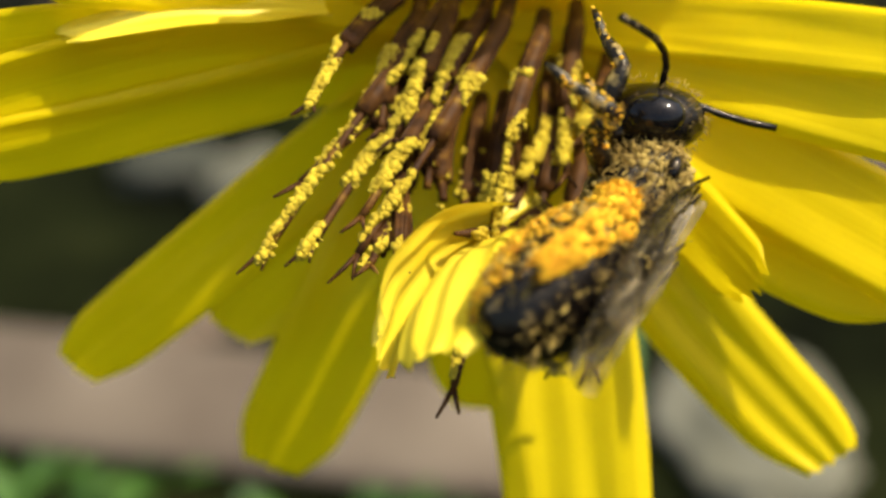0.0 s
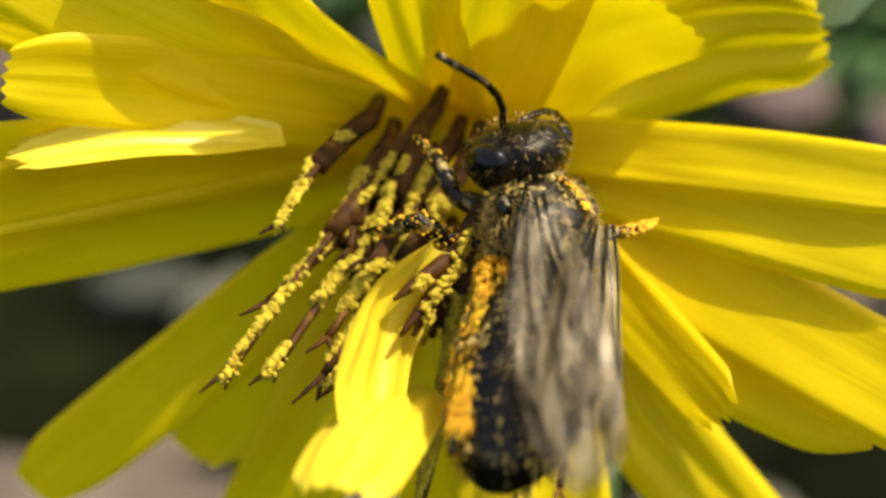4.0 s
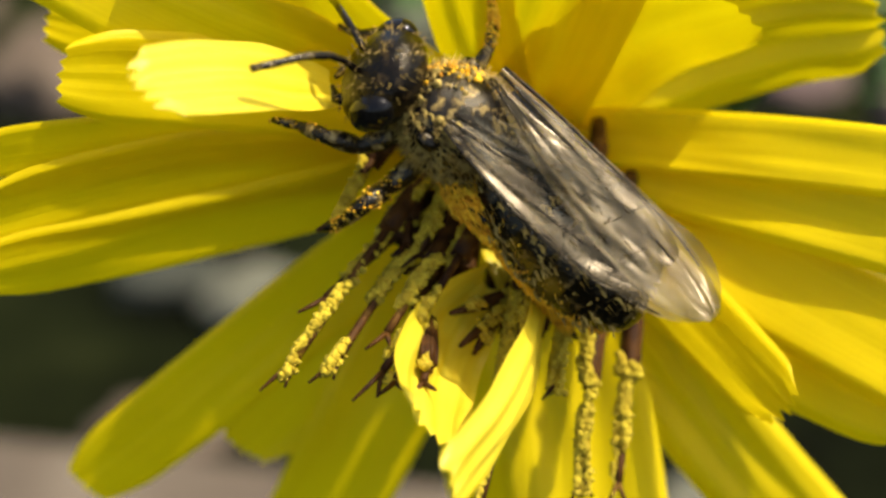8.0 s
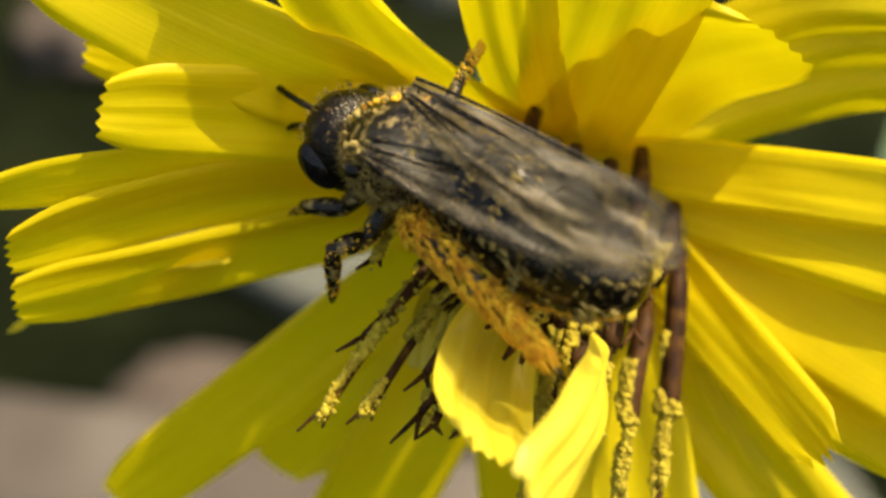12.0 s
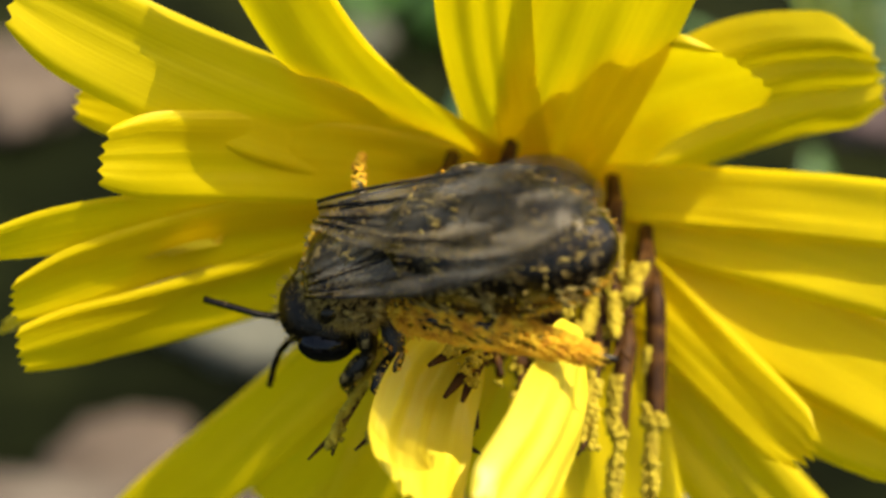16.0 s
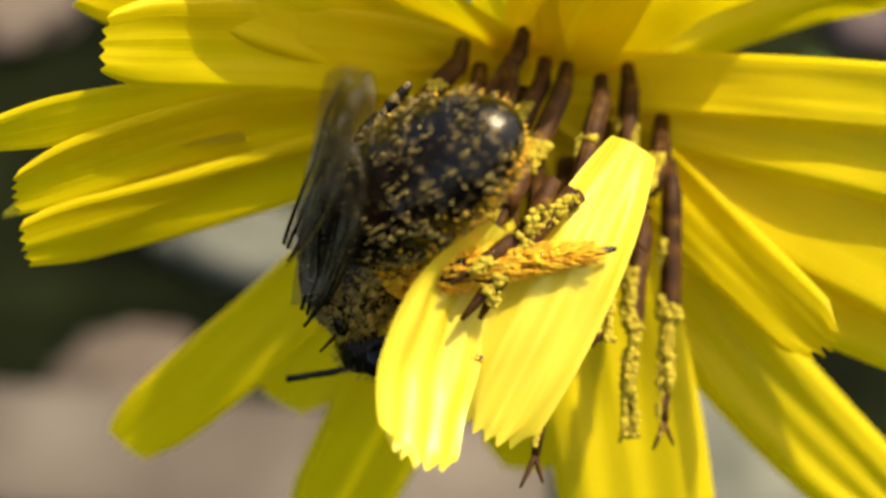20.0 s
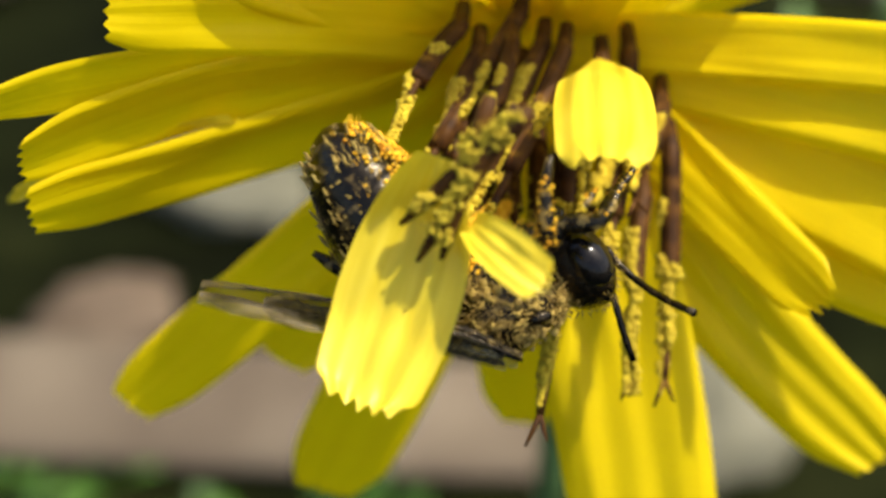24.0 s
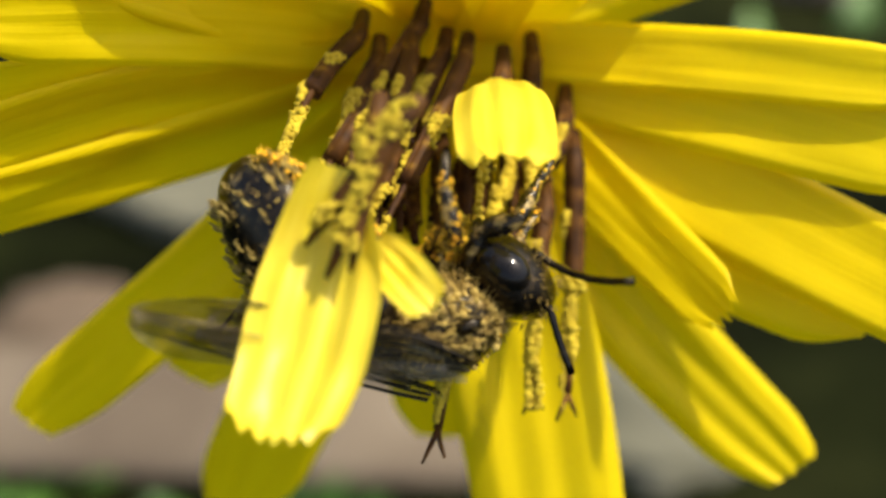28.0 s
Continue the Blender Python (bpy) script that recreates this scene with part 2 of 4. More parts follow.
# ---- ground and distance ----
GROUND_Z = -150.0
# Base colour darker than real soil: shade of the plants above is painted in.
SOIL_SHADED = noisy("soil", [(0.34, (0.0018, 0.0022, 0.0006)), (0.52, (0.0068, 0.0086, 0.0020)), (0.74, (0.020, 0.022, 0.006))], 22, 0.95, 0.8, 3.0, spec=0.04)
STONE_TAN = noisy("stone_tan", [(0.3, (0.086, 0.062, 0.041)), (0.7, (0.156, 0.117, 0.082))], 60, 0.9, 0.6, 1.0, spec=0.05)
STONE_GREY = noisy("stone_grey", [(0.3, (0.100, 0.096, 0.064)), (0.7, (0.175, 0.165, 0.115))], 60, 0.9, 0.6, 1.0, spec=0.05)
STONE_PINK = noisy("stone_pink", [(0.3, (0.094, 0.062, 0.051)), (0.7, (0.172, 0.121, 0.101))], 60, 0.9, 0.6, 1.0, spec=0.05)
SOIL_BROWN = noisy("soil_brown", [(0.3, (0.028, 0.016, 0.011)), (0.7, (0.06, 0.036, 0.026))], 60, 0.9, 0.6, 1.0, spec=0.05)
STONE_DARK = noisy("stone_dark", [(0.3, (0.034, 0.037, 0.026)), (0.7, (0.07, 0.07, 0.052))], 60, 0.9, 0.6, 1.0, spec=0.05)
LEAF = noisy("leaf_green", [(0.3, (0.028, 0.075, 0.006)), (0.7, (0.075, 0.165, 0.018))], 90, 0.5, 0.3, 0.5)


def ground():
    bm = bmesh.new()
    bmesh.ops.create_grid(bm, x_segments=90, y_segments=90, size=30)
    for v in bm.verts:
        v.co.z = GROUND_Z * MM
    tagged(part("ground", bm, SOIL_SHADED), "dark garden soil with pale crumbs, plant shade in its colour", "ground", kind="structure")


ground()


def stone(x, y, rx, ry, rz, material, label, seed, turn=0.0):
    bm = blob(bmesh.new(), (0, 0, 0), 1.0, seed, 0.35, 28, 18, (rx, ry, rz))
    ob = part("stone", bm, material)
    ob.matrix_basis = pose(x * MM, y * MM, (GROUND_Z + rz * 0.45) * MM, 0, 0, turn)
    tagged(ob, label, "stone", "stones on the soil")


stone(-64, 129, 13, 9, 5, STONE_TAN, "rounded tan stone lying on dark soil", 1, 20)
stone(-47, 165, 19, 11, 6, STONE_GREY, "flat pale grey stone lying on dark soil", 2, -15)
stone(-76, 174, 12, 7, 4, STONE_DARK, "flat dark grey stone lying on soil", 14, 10)
stone(-24, 150, 12, 9, 5, STONE_GREY, "small pale grey stone on dark soil", 3)
stone(-124, 256, 20, 22, 10, STONE_TAN, "large tan stone lying on dark soil", 4)
stone(-181, 286, 22, 18, 10, STONE_TAN, "large tan stone lying on dark soil", 15)
stone(-200, 420, 34, 28, 14, STONE_TAN, "large tan stone lying on dark soil", 5)
stone(69, 272, 15, 11, 7, STONE_PINK, "pinkish brown stone lying on dark soil", 6)
stone(100, 256, 13, 12, 7, STONE_PINK, "pinkish brown stone lying on dark soil", 7)
stone(75, 187, 13, 11, 6, STONE_TAN, "rounded tan stone lying on dark soil", 8)
stone(41, 112, 16, 17, 6, STONE_GREY, "pale grey stone lying on dark soil", 9, 30)
stone(-36, 292, 9, 8, 6, STONE_GREY, "small pale grey stone on dark soil", 10)
stone(-74, 352, 26, 18, 8, STONE_PINK, "dull reddish stone lying on dark soil", 11)
# A patch of reddish brown soil, added as a flat stone-shaped blob.
stone(52, 356, 22, 24, 7, SOIL_BROWN, "low mound of dark reddish brown soil", 12)


def slab():
    """A long weathered board lying across the soil, with rounded edges."""
    bm = bmesh.new()
    pts = [(-130, 112, GROUND_Z + 3), (-70, 109, GROUND_Z + 3.4), (-20, 107, GROUND_Z + 3.2), (14, 106, GROUND_Z + 3)]
    ring_tube(bm, pts, [13, 13.4, 13, 12], 20, 0.3)
    ob = part("weathered_board", bm, noisy("weathered_wood", [(0.3, (0.085, 0.064, 0.045)), (0.7, (0.15, 0.12, 0.085))], 45, 0.9, 0.5, 1.0, spec=0.05))
    tagged(ob, "weathered grey-brown wooden board lying on soil", "board")


slab()


def grass_blade(x, y, h, lean, turn, w, seed):
    bm = bmesh.new()
    n, rows = 9, []
    for i in range(n + 1):
        u = i / n
        hw = w * (1 - u ** 2.2) * 0.5 + 0.1
        c = Vector((0, lean * u * u, h * u * (1 - 0.25 * u)))
        rows.append([bm.verts.new((c + Vector((s * hw, 0, -abs(s) * 0.0 + (1 - abs(s)) * -0.25 * hw))) * MM) for s in (-1, 0, 1)])
    for a, b in zip(rows, rows[1:]):
        bm.faces.new((a[0], a[1], b[1], b[0]))
        bm.faces.new((a[1], a[2], b[2], b[1]))
    ob = part("grass_blade", bm, LEAF)
    ob.matrix_basis = pose(x * MM, y * MM, GROUND_Z * MM, 0, 0, turn)
    tagged(ob, "broad green leaf blade growing from the soil", "leaf", "leaf blades on the soil")


rg = random.Random(4)
for x, y, count, spread in ((112, 262, 26, 17), (92, 280, 14, 14), (76, 190, 12, 11),  (-40, 312, 16, 12), (-14, 296, 9, 9), (105, 300, 7, 16)):
    for k in range(count):
        grass_blade(x + rg.gauss(0, spread), y + rg.gauss(0, spread * 0.7), rg.uniform(10, 24), rg.uniform(8, 26), rg.uniform(0, 360), rg.uniform(7, 12), k)


for x, y in ((-84, 91), (-74, 88), (-65, 89), (-57, 91), (-30, 87), (-22, 88), (-14, 92)):
    for k in range(4):
        grass_blade(x + rg.gauss(0, 5), y + rg.gauss(0, 3), rg.uniform(4, 8), rg.uniform(4, 10), rg.uniform(0, 360), rg.uniform(4, 7), k)


def bud():
    """A closed green flower head behind the open one, wrapped in long overlapping bracts."""
    root = new("flower_bud")
    tagged(root, "closed pale green flower bud wrapped in ribbed bracts", "flower bud")
    body = bmesh.new()
    ring_tube(body, [(0, 0, 0), (0, 0, 0.4), (0, 0, 1.4), (0, 0, 3.2), (0, 0, 5.2), (0, 0, 6.6), (0, 0, 7.2)], [0.3, 0.7, 1.5, 1.95, 1.8, 1.1, 0.4], 24)
    pale = noisy("bract_green", [(0.3, (0.28, 0.44, 0.16)), (0.7, (0.58, 0.73, 0.37))], 600, 0.55, 0.3)
    part("bud_core", body, GREEN, root)
    for k in range(11):
        a = 2 * math.pi * k / 11
        bm = bmesh.new()
        rows = []
        for i in range(13):
            u = i / 12
            z = 0.05 + u * 6.8
            r = 0.15 + 2.05 * math.sin(math.pi * min(1, u * 0.74 + 0.04)) ** 0.72
            hw = 0.50 * (1 - u ** 3) + 0.08
            row = []
            for s in (-1, -0.5, 0, 0.5, 1):
                aa = a + s * hw / max(r, 0.6)
                rr = r + 0.16 * (1 - s * s) + 0.07 * (abs(s) < 0.1)
                row.append(bm.verts.new(Vector((math.cos(aa) * rr, math.sin(aa) * rr, z)) * MM))
            rows.append(row)
        for p, q in zip(rows, rows[1:]):
            for j in range(4):
                bm.faces.new((p[j], p[j + 1], q[j + 1], q[j]))
        part("bract", bm, pale, root)
    part("stalk", tube([(0, 0, 0.2), (-1.2, 4, -2), (-3.6, 8, -6), (-4.4, 9, -14), (-4.6, 5, -40), (-4.6, -40, -145)], [0.6, 0.55, 0.5, 0.5, 0.6, 0.7], 10), GREEN, root)
    root.matrix_basis = pose(8.13 * MM, 2.89 * MM, 2.05 * MM, -14, -5, 0)


bud()

# ---- the flower ----
flower = new("flower")
tagged(flower, "open yellow daisy-like flower head with toothed strap petals", "flower")
HEART = Vector((0.7, 0.4, -0.2))


def petal(tip, width, seed, **more):
    tip = Vector(tip)
    out = tip - HEART
    out.y = 0
    base = HEART + out.normalized() * 0.45
    return part("petal", ligule(base, tip, width, seed=seed, **more), PETAL, flower)


petal((-8.09, -4.20, 6.28), 2.11, 1, bend=-0.21, bow=-0.03, curl=-0.5, twist=20)
petal((-8.44, -1.60, 3.23), 1.73, 2, bend=-0.02, bow=-0.50, twist=14)
petal((-4.67, -3.40, 8.32), 2.04, 3, bend=-0.92, bow=-0.01, fold=0.9, curl=-0.4)
petal((-0.55, -2.90, 8.72), 1.79, 4, bend=-0.45, bow=-0.01, curl=-0.12, ripple=0.02)
petal((2.59, -2.60, 8.87), 2.96, 5, bend=-0.10, bow=0.06, curl=-0.12, ripple=0.02)
petal((7.95, 1.90, 2.80), 3.36, 6, bend=-0.57, bow=0.30, curl=0.5, twist=4, teeth=0.5, ripple=0.02, slim=0.5)
petal((4.70, -0.60, 4.05), 3.32, 7, bend=-0.60, bow=0.02, curl=0.3, twist=14)
petal((9.24, -3.60, 2.25), 1.37, 8, bend=-0.08, bow=-0.23, lip=0.12, twist=-42, curl=-0.3)
petal((9.48, -4.60, 1.14), 1.88, 9, bend=-0.02, bow=-0.50, lip=0.12, twist=-42, curl=-0.3)
petal((10.59, -6.50, -1.19), 2.25, 10, bend=0.10, bow=-0.50, lip=0.12, twist=-38)
petal((9.23, -5.20, -2.17), 2.78, 11, bend=0.66, bow=-0.50, lip=0.12, twist=-28)
petal((8.52, -6.00, -7.13), 2.34, 12, bend=0.56, bow=-0.50, lip=0.12, curl=-0.3, twist=-14, ripple=0.02)
petal((6.16, -5.60, -2.10), 1.51, 13, bend=0.10, bow=-0.34, twist=-14, teeth=0.8)
petal((3.25, -7.70, -9.32), 3.37, 14, bend=-0.30, bow=0.39, curl=0.1, ripple=0.014)
petal((0.63, -3.10, -9.11), 1.93, 15, bend=0.39, bow=0.60)
petal((-4.41, -4.30, -10.41), 2.62, 16, bend=-0.01, bow=0.73)
petal((-5.12, -3.30, -6.79), 2.08, 17, bend=-0.07, bow=0.37)
petal((-8.57, -4.40, -7.13), 2.04, 18, bend=0.23, bow=0.55)
petal((-9.55, -4.70, -0.06), 1.73, 19, bend=-0.53, bow=0.31, curl=0.3, slim=0.95, twist=-8)
petal((-9.51, -4.50, 1.00), 1.68, 20, bend=0.17, bow=0.12, curl=0.3, slim=0.9, twist=-8)
petal((-9.79, -4.30, 2.22), 1.27, 21, bend=0.05, bow=0.14, curl=0.3, twist=-6)
petal((-7.63, -3.60, 3.33), 1.84, 22, bend=0.18, bow=0.28, curl=0.25, twist=20)

part("receptacle", blob(bmesh.new(), (0.7, 1.9, -0.2), 1.0, 9, 0.1, 24, 16, (1.7, 1.3, 1.7)), PETAL, flower)
part("involucre", tube([(0.7, 1.6, -0.2), (0.7, 2.6, -0.6), (0.7, 4.5, -1.2), (0.7, 6.2, -2.2), (0.7, 7.4, -4)], [1.6, 2.2, 2.3, 1.3, 0.7], 24), GREEN, flower, "green cup of bracts behind the petals")
part("stalk", tube([(0.7, 6.0, -2.2), (1.2, 8.5, -4.5), (2.6, 10, -10), (3.4, 10, -30), (3.6, 10, -90), (3.6, 10, -150)], [0.8, 0.7, 0.65, 0.65, 0.7, 0.8], 12), GREEN, flower, "green flower stalk")


def strand(top, end, dusty=True, thick=0.19):
    """A small floret: a brown anther tube, and out of it a style thick with pollen, which forks at its end."""
    top, end = Vector(top), Vector(end)
    d = end - top
    k = strand.count
    strand.count += 1
    rng = random.Random(100 + k)
    root_p = top - d.normalized() * 0.25 + Vector((0, 0.5, 0))
    sag = Vector((rng.uniform(-0.2, 0.2), rng.uniform(-0.15, 0.15), rng.uniform(-0.12, 0.3)))
    at = lambda u: top + d * u + sag * 4 * u * (1 - u)
    cut = 0.5 if d.length > 3 else 0.75
    pts = [root_p] + [at(cut * i / 8) for i in range(9)]
    bm = bmesh.new()
    ring_tube(bm, pts, [thick * 0.8] + [thick * (1 - 0.06 * i * i / 64) for i in range(9)], 12)
    for e in range(6):
        a = 2 * math.pi * e / 6
        off = Vector((math.cos(a), 0.3 * math.sin(a), math.sin(a))) * thick * 0.85
        ring_tube(bm, [p + off for p in pts[1:]], [thick * 0.3] * 9, 5)
    tb = part("anther_tube", bm, ANTHER, flower, "dark brown striped anther tube")
    fork = at(0.9)
    bm = bmesh.new()
    ring_tube(bm, [at(cut - 0.05 + (0.95 - cut) * i / 6) for i in range(7)], [0.085] * 7, 8)
    for s in (-1, 1) if dusty else ():
        side = Vector((s * 0.16, 0.05 * s, 0.02))
        ring_tube(bm, [fork, fork + d * 0.05 + side * 0.6, fork + d * 0.1 + side * 1.3], [0.06, 0.05, 0.025], 6)
    part("style", bm, ANTHER, tb)
    bm = bmesh.new()
    for _ in range(int((480 if dusty else 8) * d.length)):
        u = rng.uniform(cut * 0.4, 0.96)
        a = rng.gauss(2.3, 0.7)
        crust = noise.noise(Vector((u * d.length * 0.8, a * 0.6, k * 3.1)))
        if crust < (0.16 if u < cut * 0.85 else 0.05 if u < 0.78 else 0.2):
            continue
        rr = thick * rng.uniform(0.9, 1.3) if u < cut else rng.uniform(0.03, 0.17)
        p = at(u) + Vector((math.cos(a), -abs(math.sin(a)) * 0.8, math.sin(a) * 0.6)) * rr
        blob(bm, p, rng.choice((0.03, 0.045, 0.055, 0.07)) * rng.uniform(0.8, 1.25), rng.random() * 50, 1.1, 6, 4)
    part("pollen", bm, POLLEN, tb, "clotted yellow pollen grains")


strand.count = 0
strand((-1.13, -1.37, 1.42), (-2.4, -4.93, 0.95))
strand((0.08, -0.78, 1.34), (-3.19, -7.09, -0.98))
strand((0.07, -1.94, 0.66), (-2.3, -6.93, -0.79))
strand((0.95, -1.62, 1.06), (-1.63, -7.11, -1.04))
strand((-0.47, -2.25, 0.28), (-2.77, -5.86, -0.23))
strand((-0.19, -2.85, 0.32), (-1.48, -6.33, -0.53))
strand((3.24, -2.45, -0.76), (3.02, -6.57, -3.94))
strand((2.64, -3.29, -1.3), (2.43, -6.41, -4.04))
strand((1.72, -1.82, 0.87), (1.04, -6.36, -1.21))
strand((2.32, -2.56, -0.38), (1.76, -5.86, -1.9))
strand((1.07, -3.29, -0.13), (0.36, -7.97, -3.5))
strand((-0.11, -1.6, 1.22), (-1.03, -4.58, -0.05))
strand((0.55, -1.37, 1.0), (-0.19, -3.58, 0.37))
strand((-0.74, -1.76, 1.05), (-1.14, -4.4, 0.02))
strand((1.13, -2.81, -0.73), (1.31, -4.37, -0.96))
strand((1.92, -1.69, -0.33), (1.52, -4.05, -0.92))
strand((3.06, -1.54, -0.24), (2.48, -3.36, -0.69))
strand((2.41, -0.73, 0.48), (2.39, -4.44, -0.79))
strand((-0.76, -4.12, -0.54), (-1.12, -7.08, -0.75))
strand((-0.97, -4.37, -0.79), (-0.59, -7.08, -0.79))
strand((-0.39, -2.01, -0.34), (-0.25, -4.84, -0.99), dusty=False)
strand((0.08, -2.0, -0.64), (0.11, -4.95, -1.11), dusty=False)
strand((0.55, -2.24, -0.89), (0.44, -5.09, -1.27), dusty=False)
strand((1.08, -2.22, -0.89), (0.77, -4.93, -1.4), dusty=False)
strand((-0.85, -2.43, -0.76), (-0.87, -5.04, -1.03), dusty=False)
strand((1.44, -2.66, -1.36), (1.18, -4.93, -1.7), dusty=False)


def floret_root(width, length, seed, **more):
    more = dict(slim=0.5, ripple=0.014, square=0.3, teeth=0.6, lip=0.02) | more
    bm = ligule((0, 0, 0), (0, length, 0), width, seed=seed, facing=Vector((0, 0, 1)), **more)
    return part("curled_floret", bm, FLORET, flower, "sunlit inner floret with a bent strap")


floret_one = floret_root(2.05, 4.2, 31, slim=0.3, teeth=0.55, bow=-0.6, cup=0.16, ripple=0.02)
floret_two = floret_root(1.75, 5.8, 32, bow=0.3, cup=-0.14, ripple=0.02)
floret_three = floret_root(1.5, 5.2, 33, bow=0.3, cup=0.12, ripple=0.024, teeth=0.9)
floret_four = floret_root(0.8, 1.75, 34, bow=0.2, cup=0.15)

bm = bmesh.new()
grains = bmesh.new()
rf = random.Random(77)
for x0, x1, far in ((-1.15, 0.35, 1.2), (-0.95, -0.1, 1.65), (-0.5, -0.45, 1.5)):
    lie = lambda u: Vector((x0 + (x1 - x0) * u, -1.1 + (far + 1.1) * u, 0.34 - 0.62 * u))
    ring_tube(bm, [lie(i / 6) for i in range(7)], [0.13, 0.17, 0.17, 0.16, 0.14, 0.1, 0.04], 10)
    for _ in range(240):
        u = rf.uniform(0.05, 0.9)
        if noise.noise(Vector((u * 4.0, x0 * 7, 3.0))) > -0.1:
            blob(grains, lie(u) + Vector((rf.gauss(0.05, 0.07), rf.uniform(-0.05, 0.05), 0.13 + rf.uniform(-0.03, 0.04))), rf.choice((0.03, 0.045, 0.065)), rf.random() * 40, 1.0, 6, 4)
part("anther_tube", bm, ANTHER, floret_one, "brown anther tubes lying on the strap")
part("pollen", grains, POLLEN, floret_one, "clotted yellow pollen grains")

# ---- the bee ----
bee = new("bee")
tagged(bee, "small dark solitary bee dusted with yellow pollen", "bee")


def fur(bm, centre, radii, count, length, keep, seed, thick=0.012):
    """Short stiff hairs, each a slim three-sided spike, standing off an ellipsoid."""
    rng = random.Random(seed)
    c = Vector(centre)
    made = 0
    while made < count:
        d = Vector((rng.gauss(0, 1), rng.gauss(0, 1), rng.gauss(0, 1))).normalized()
        if not keep(d):
            continue
        made += 1
        p = c + Vector((d.x * radii[0], d.y * radii[1], d.z * radii[2]))
        n = (d + Vector((rng.uniform(-0.5, 0.5), rng.uniform(-0.9, 0.2), rng.uniform(-0.5, 0.5)))).normalized()
        q = p + n * length * rng.uniform(0.5, 1.2)
        s = n.orthogonal().normalized() * thick
        t = n.cross(s)
        tri = [bm.verts.new((p + s) * MM), bm.verts.new((p - s * 0.5 + t * 0.87) * MM), bm.verts.new((p - s * 0.5 - t * 0.87) * MM)]
        tipv = bm.verts.new(q * MM)
        for i in range(3):
            bm.faces.new((tri[i], tri[(i + 1) % 3], tipv))
    return bm


thorax = part("thorax", blob(bmesh.new(), (0, 0, 0), 1.0, 3, 0.06, 40, 30, (0.98, 1.12, 0.92)), CHITIN_ROUGH, bee, "black thorax dusted with pollen")
part("fur", fur(bmesh.new(), (0, 0, 0), (0.98, 1.12, 0.92), 1900, 0.24, lambda d: d.z > -0.6 and not (d.z > 0.55 and abs(d.x) < 0.55), 1), HAIR, thorax, "tan hairs")


def tuft(bm, p, n, along, length, thick):
    """A short bent wisp of matted hair lying on the body."""
    side = n.cross(along).normalized()
    pts = [p + n * 0.01, p + along * length * 0.4 + side * length * 0.12 + n * length * 0.12, p + along * length * 0.75 - side * length * 0.08 + n * length * 0.14, p + along * length + n * 0.03]
    ring_tube(bm, pts, [thick * 0.5, thick, thick * 0.8, thick * 0.25], 5)


dust = bmesh.new()
rd = random.Random(8)
for _ in range(520):
    d = Vector((rd.gauss(0, 1), rd.gauss(0, 1), rd.gauss(0, 1))).normalized()
    if (d.z > 0.6 and abs(d.x) < 0.5 and d.y > -0.4) or noise.noise(d * 3.0) < -0.12:
        continue
    back = Vector((rd.uniform(-0.8, 0.8), -1, rd.uniform(-0.8, 0.8)))
    back = (back - d * back.dot(d)).normalized()
    tuft(dust, Vector((d.x * 0.98, d.y * 1.12, d.z * 0.93)), d, back, rd.uniform(0.12, 0.3), rd.uniform(0.018, 0.04))
for _ in range(420):
    d = Vector((rd.gauss(0, 1), rd.gauss(0, 1), rd.gauss(0, 1))).normalized()
    if noise.noise(d * 2.5) > -0.05 and not (d.z > 0.62 and -0.65 < d.y < 0.15):
        blob(dust, (d.x * 1.0, d.y * 1.14, d.z * 0.95), rd.choice((0.02, 0.03, 0.05, 0.085)), rd.random() * 9, 0.9, 6, 5)
part("pollen_dust", dust, DUST, thorax, "yellow pollen grains")
patch = bmesh.new()
for _ in range(170):
    d = Vector((rd.gauss(0.62, 0.3), rd.gauss(0.55, 0.35), rd.gauss(0.42, 0.3))).normalized()
    blob(patch, (d.x * 0.99, d.y * 1.13, d.z * 0.93), rd.choice((0.02, 0.03, 0.045, 0.06)), rd.random() * 9, 0.9, 6, 5)
part("pollen_patch", patch, POLLEN_ORANGE, thorax, "golden pollen caked on the shoulder")
for s in (-1, 1):
    part("tegula", blob(bmesh.new(), (s * 0.86, 0.35, 0.42), 0.2, s + 3, 0.1, 12, 8, (0.8, 1.2, 0.7)), CHITIN, thorax)


FEELERS = []


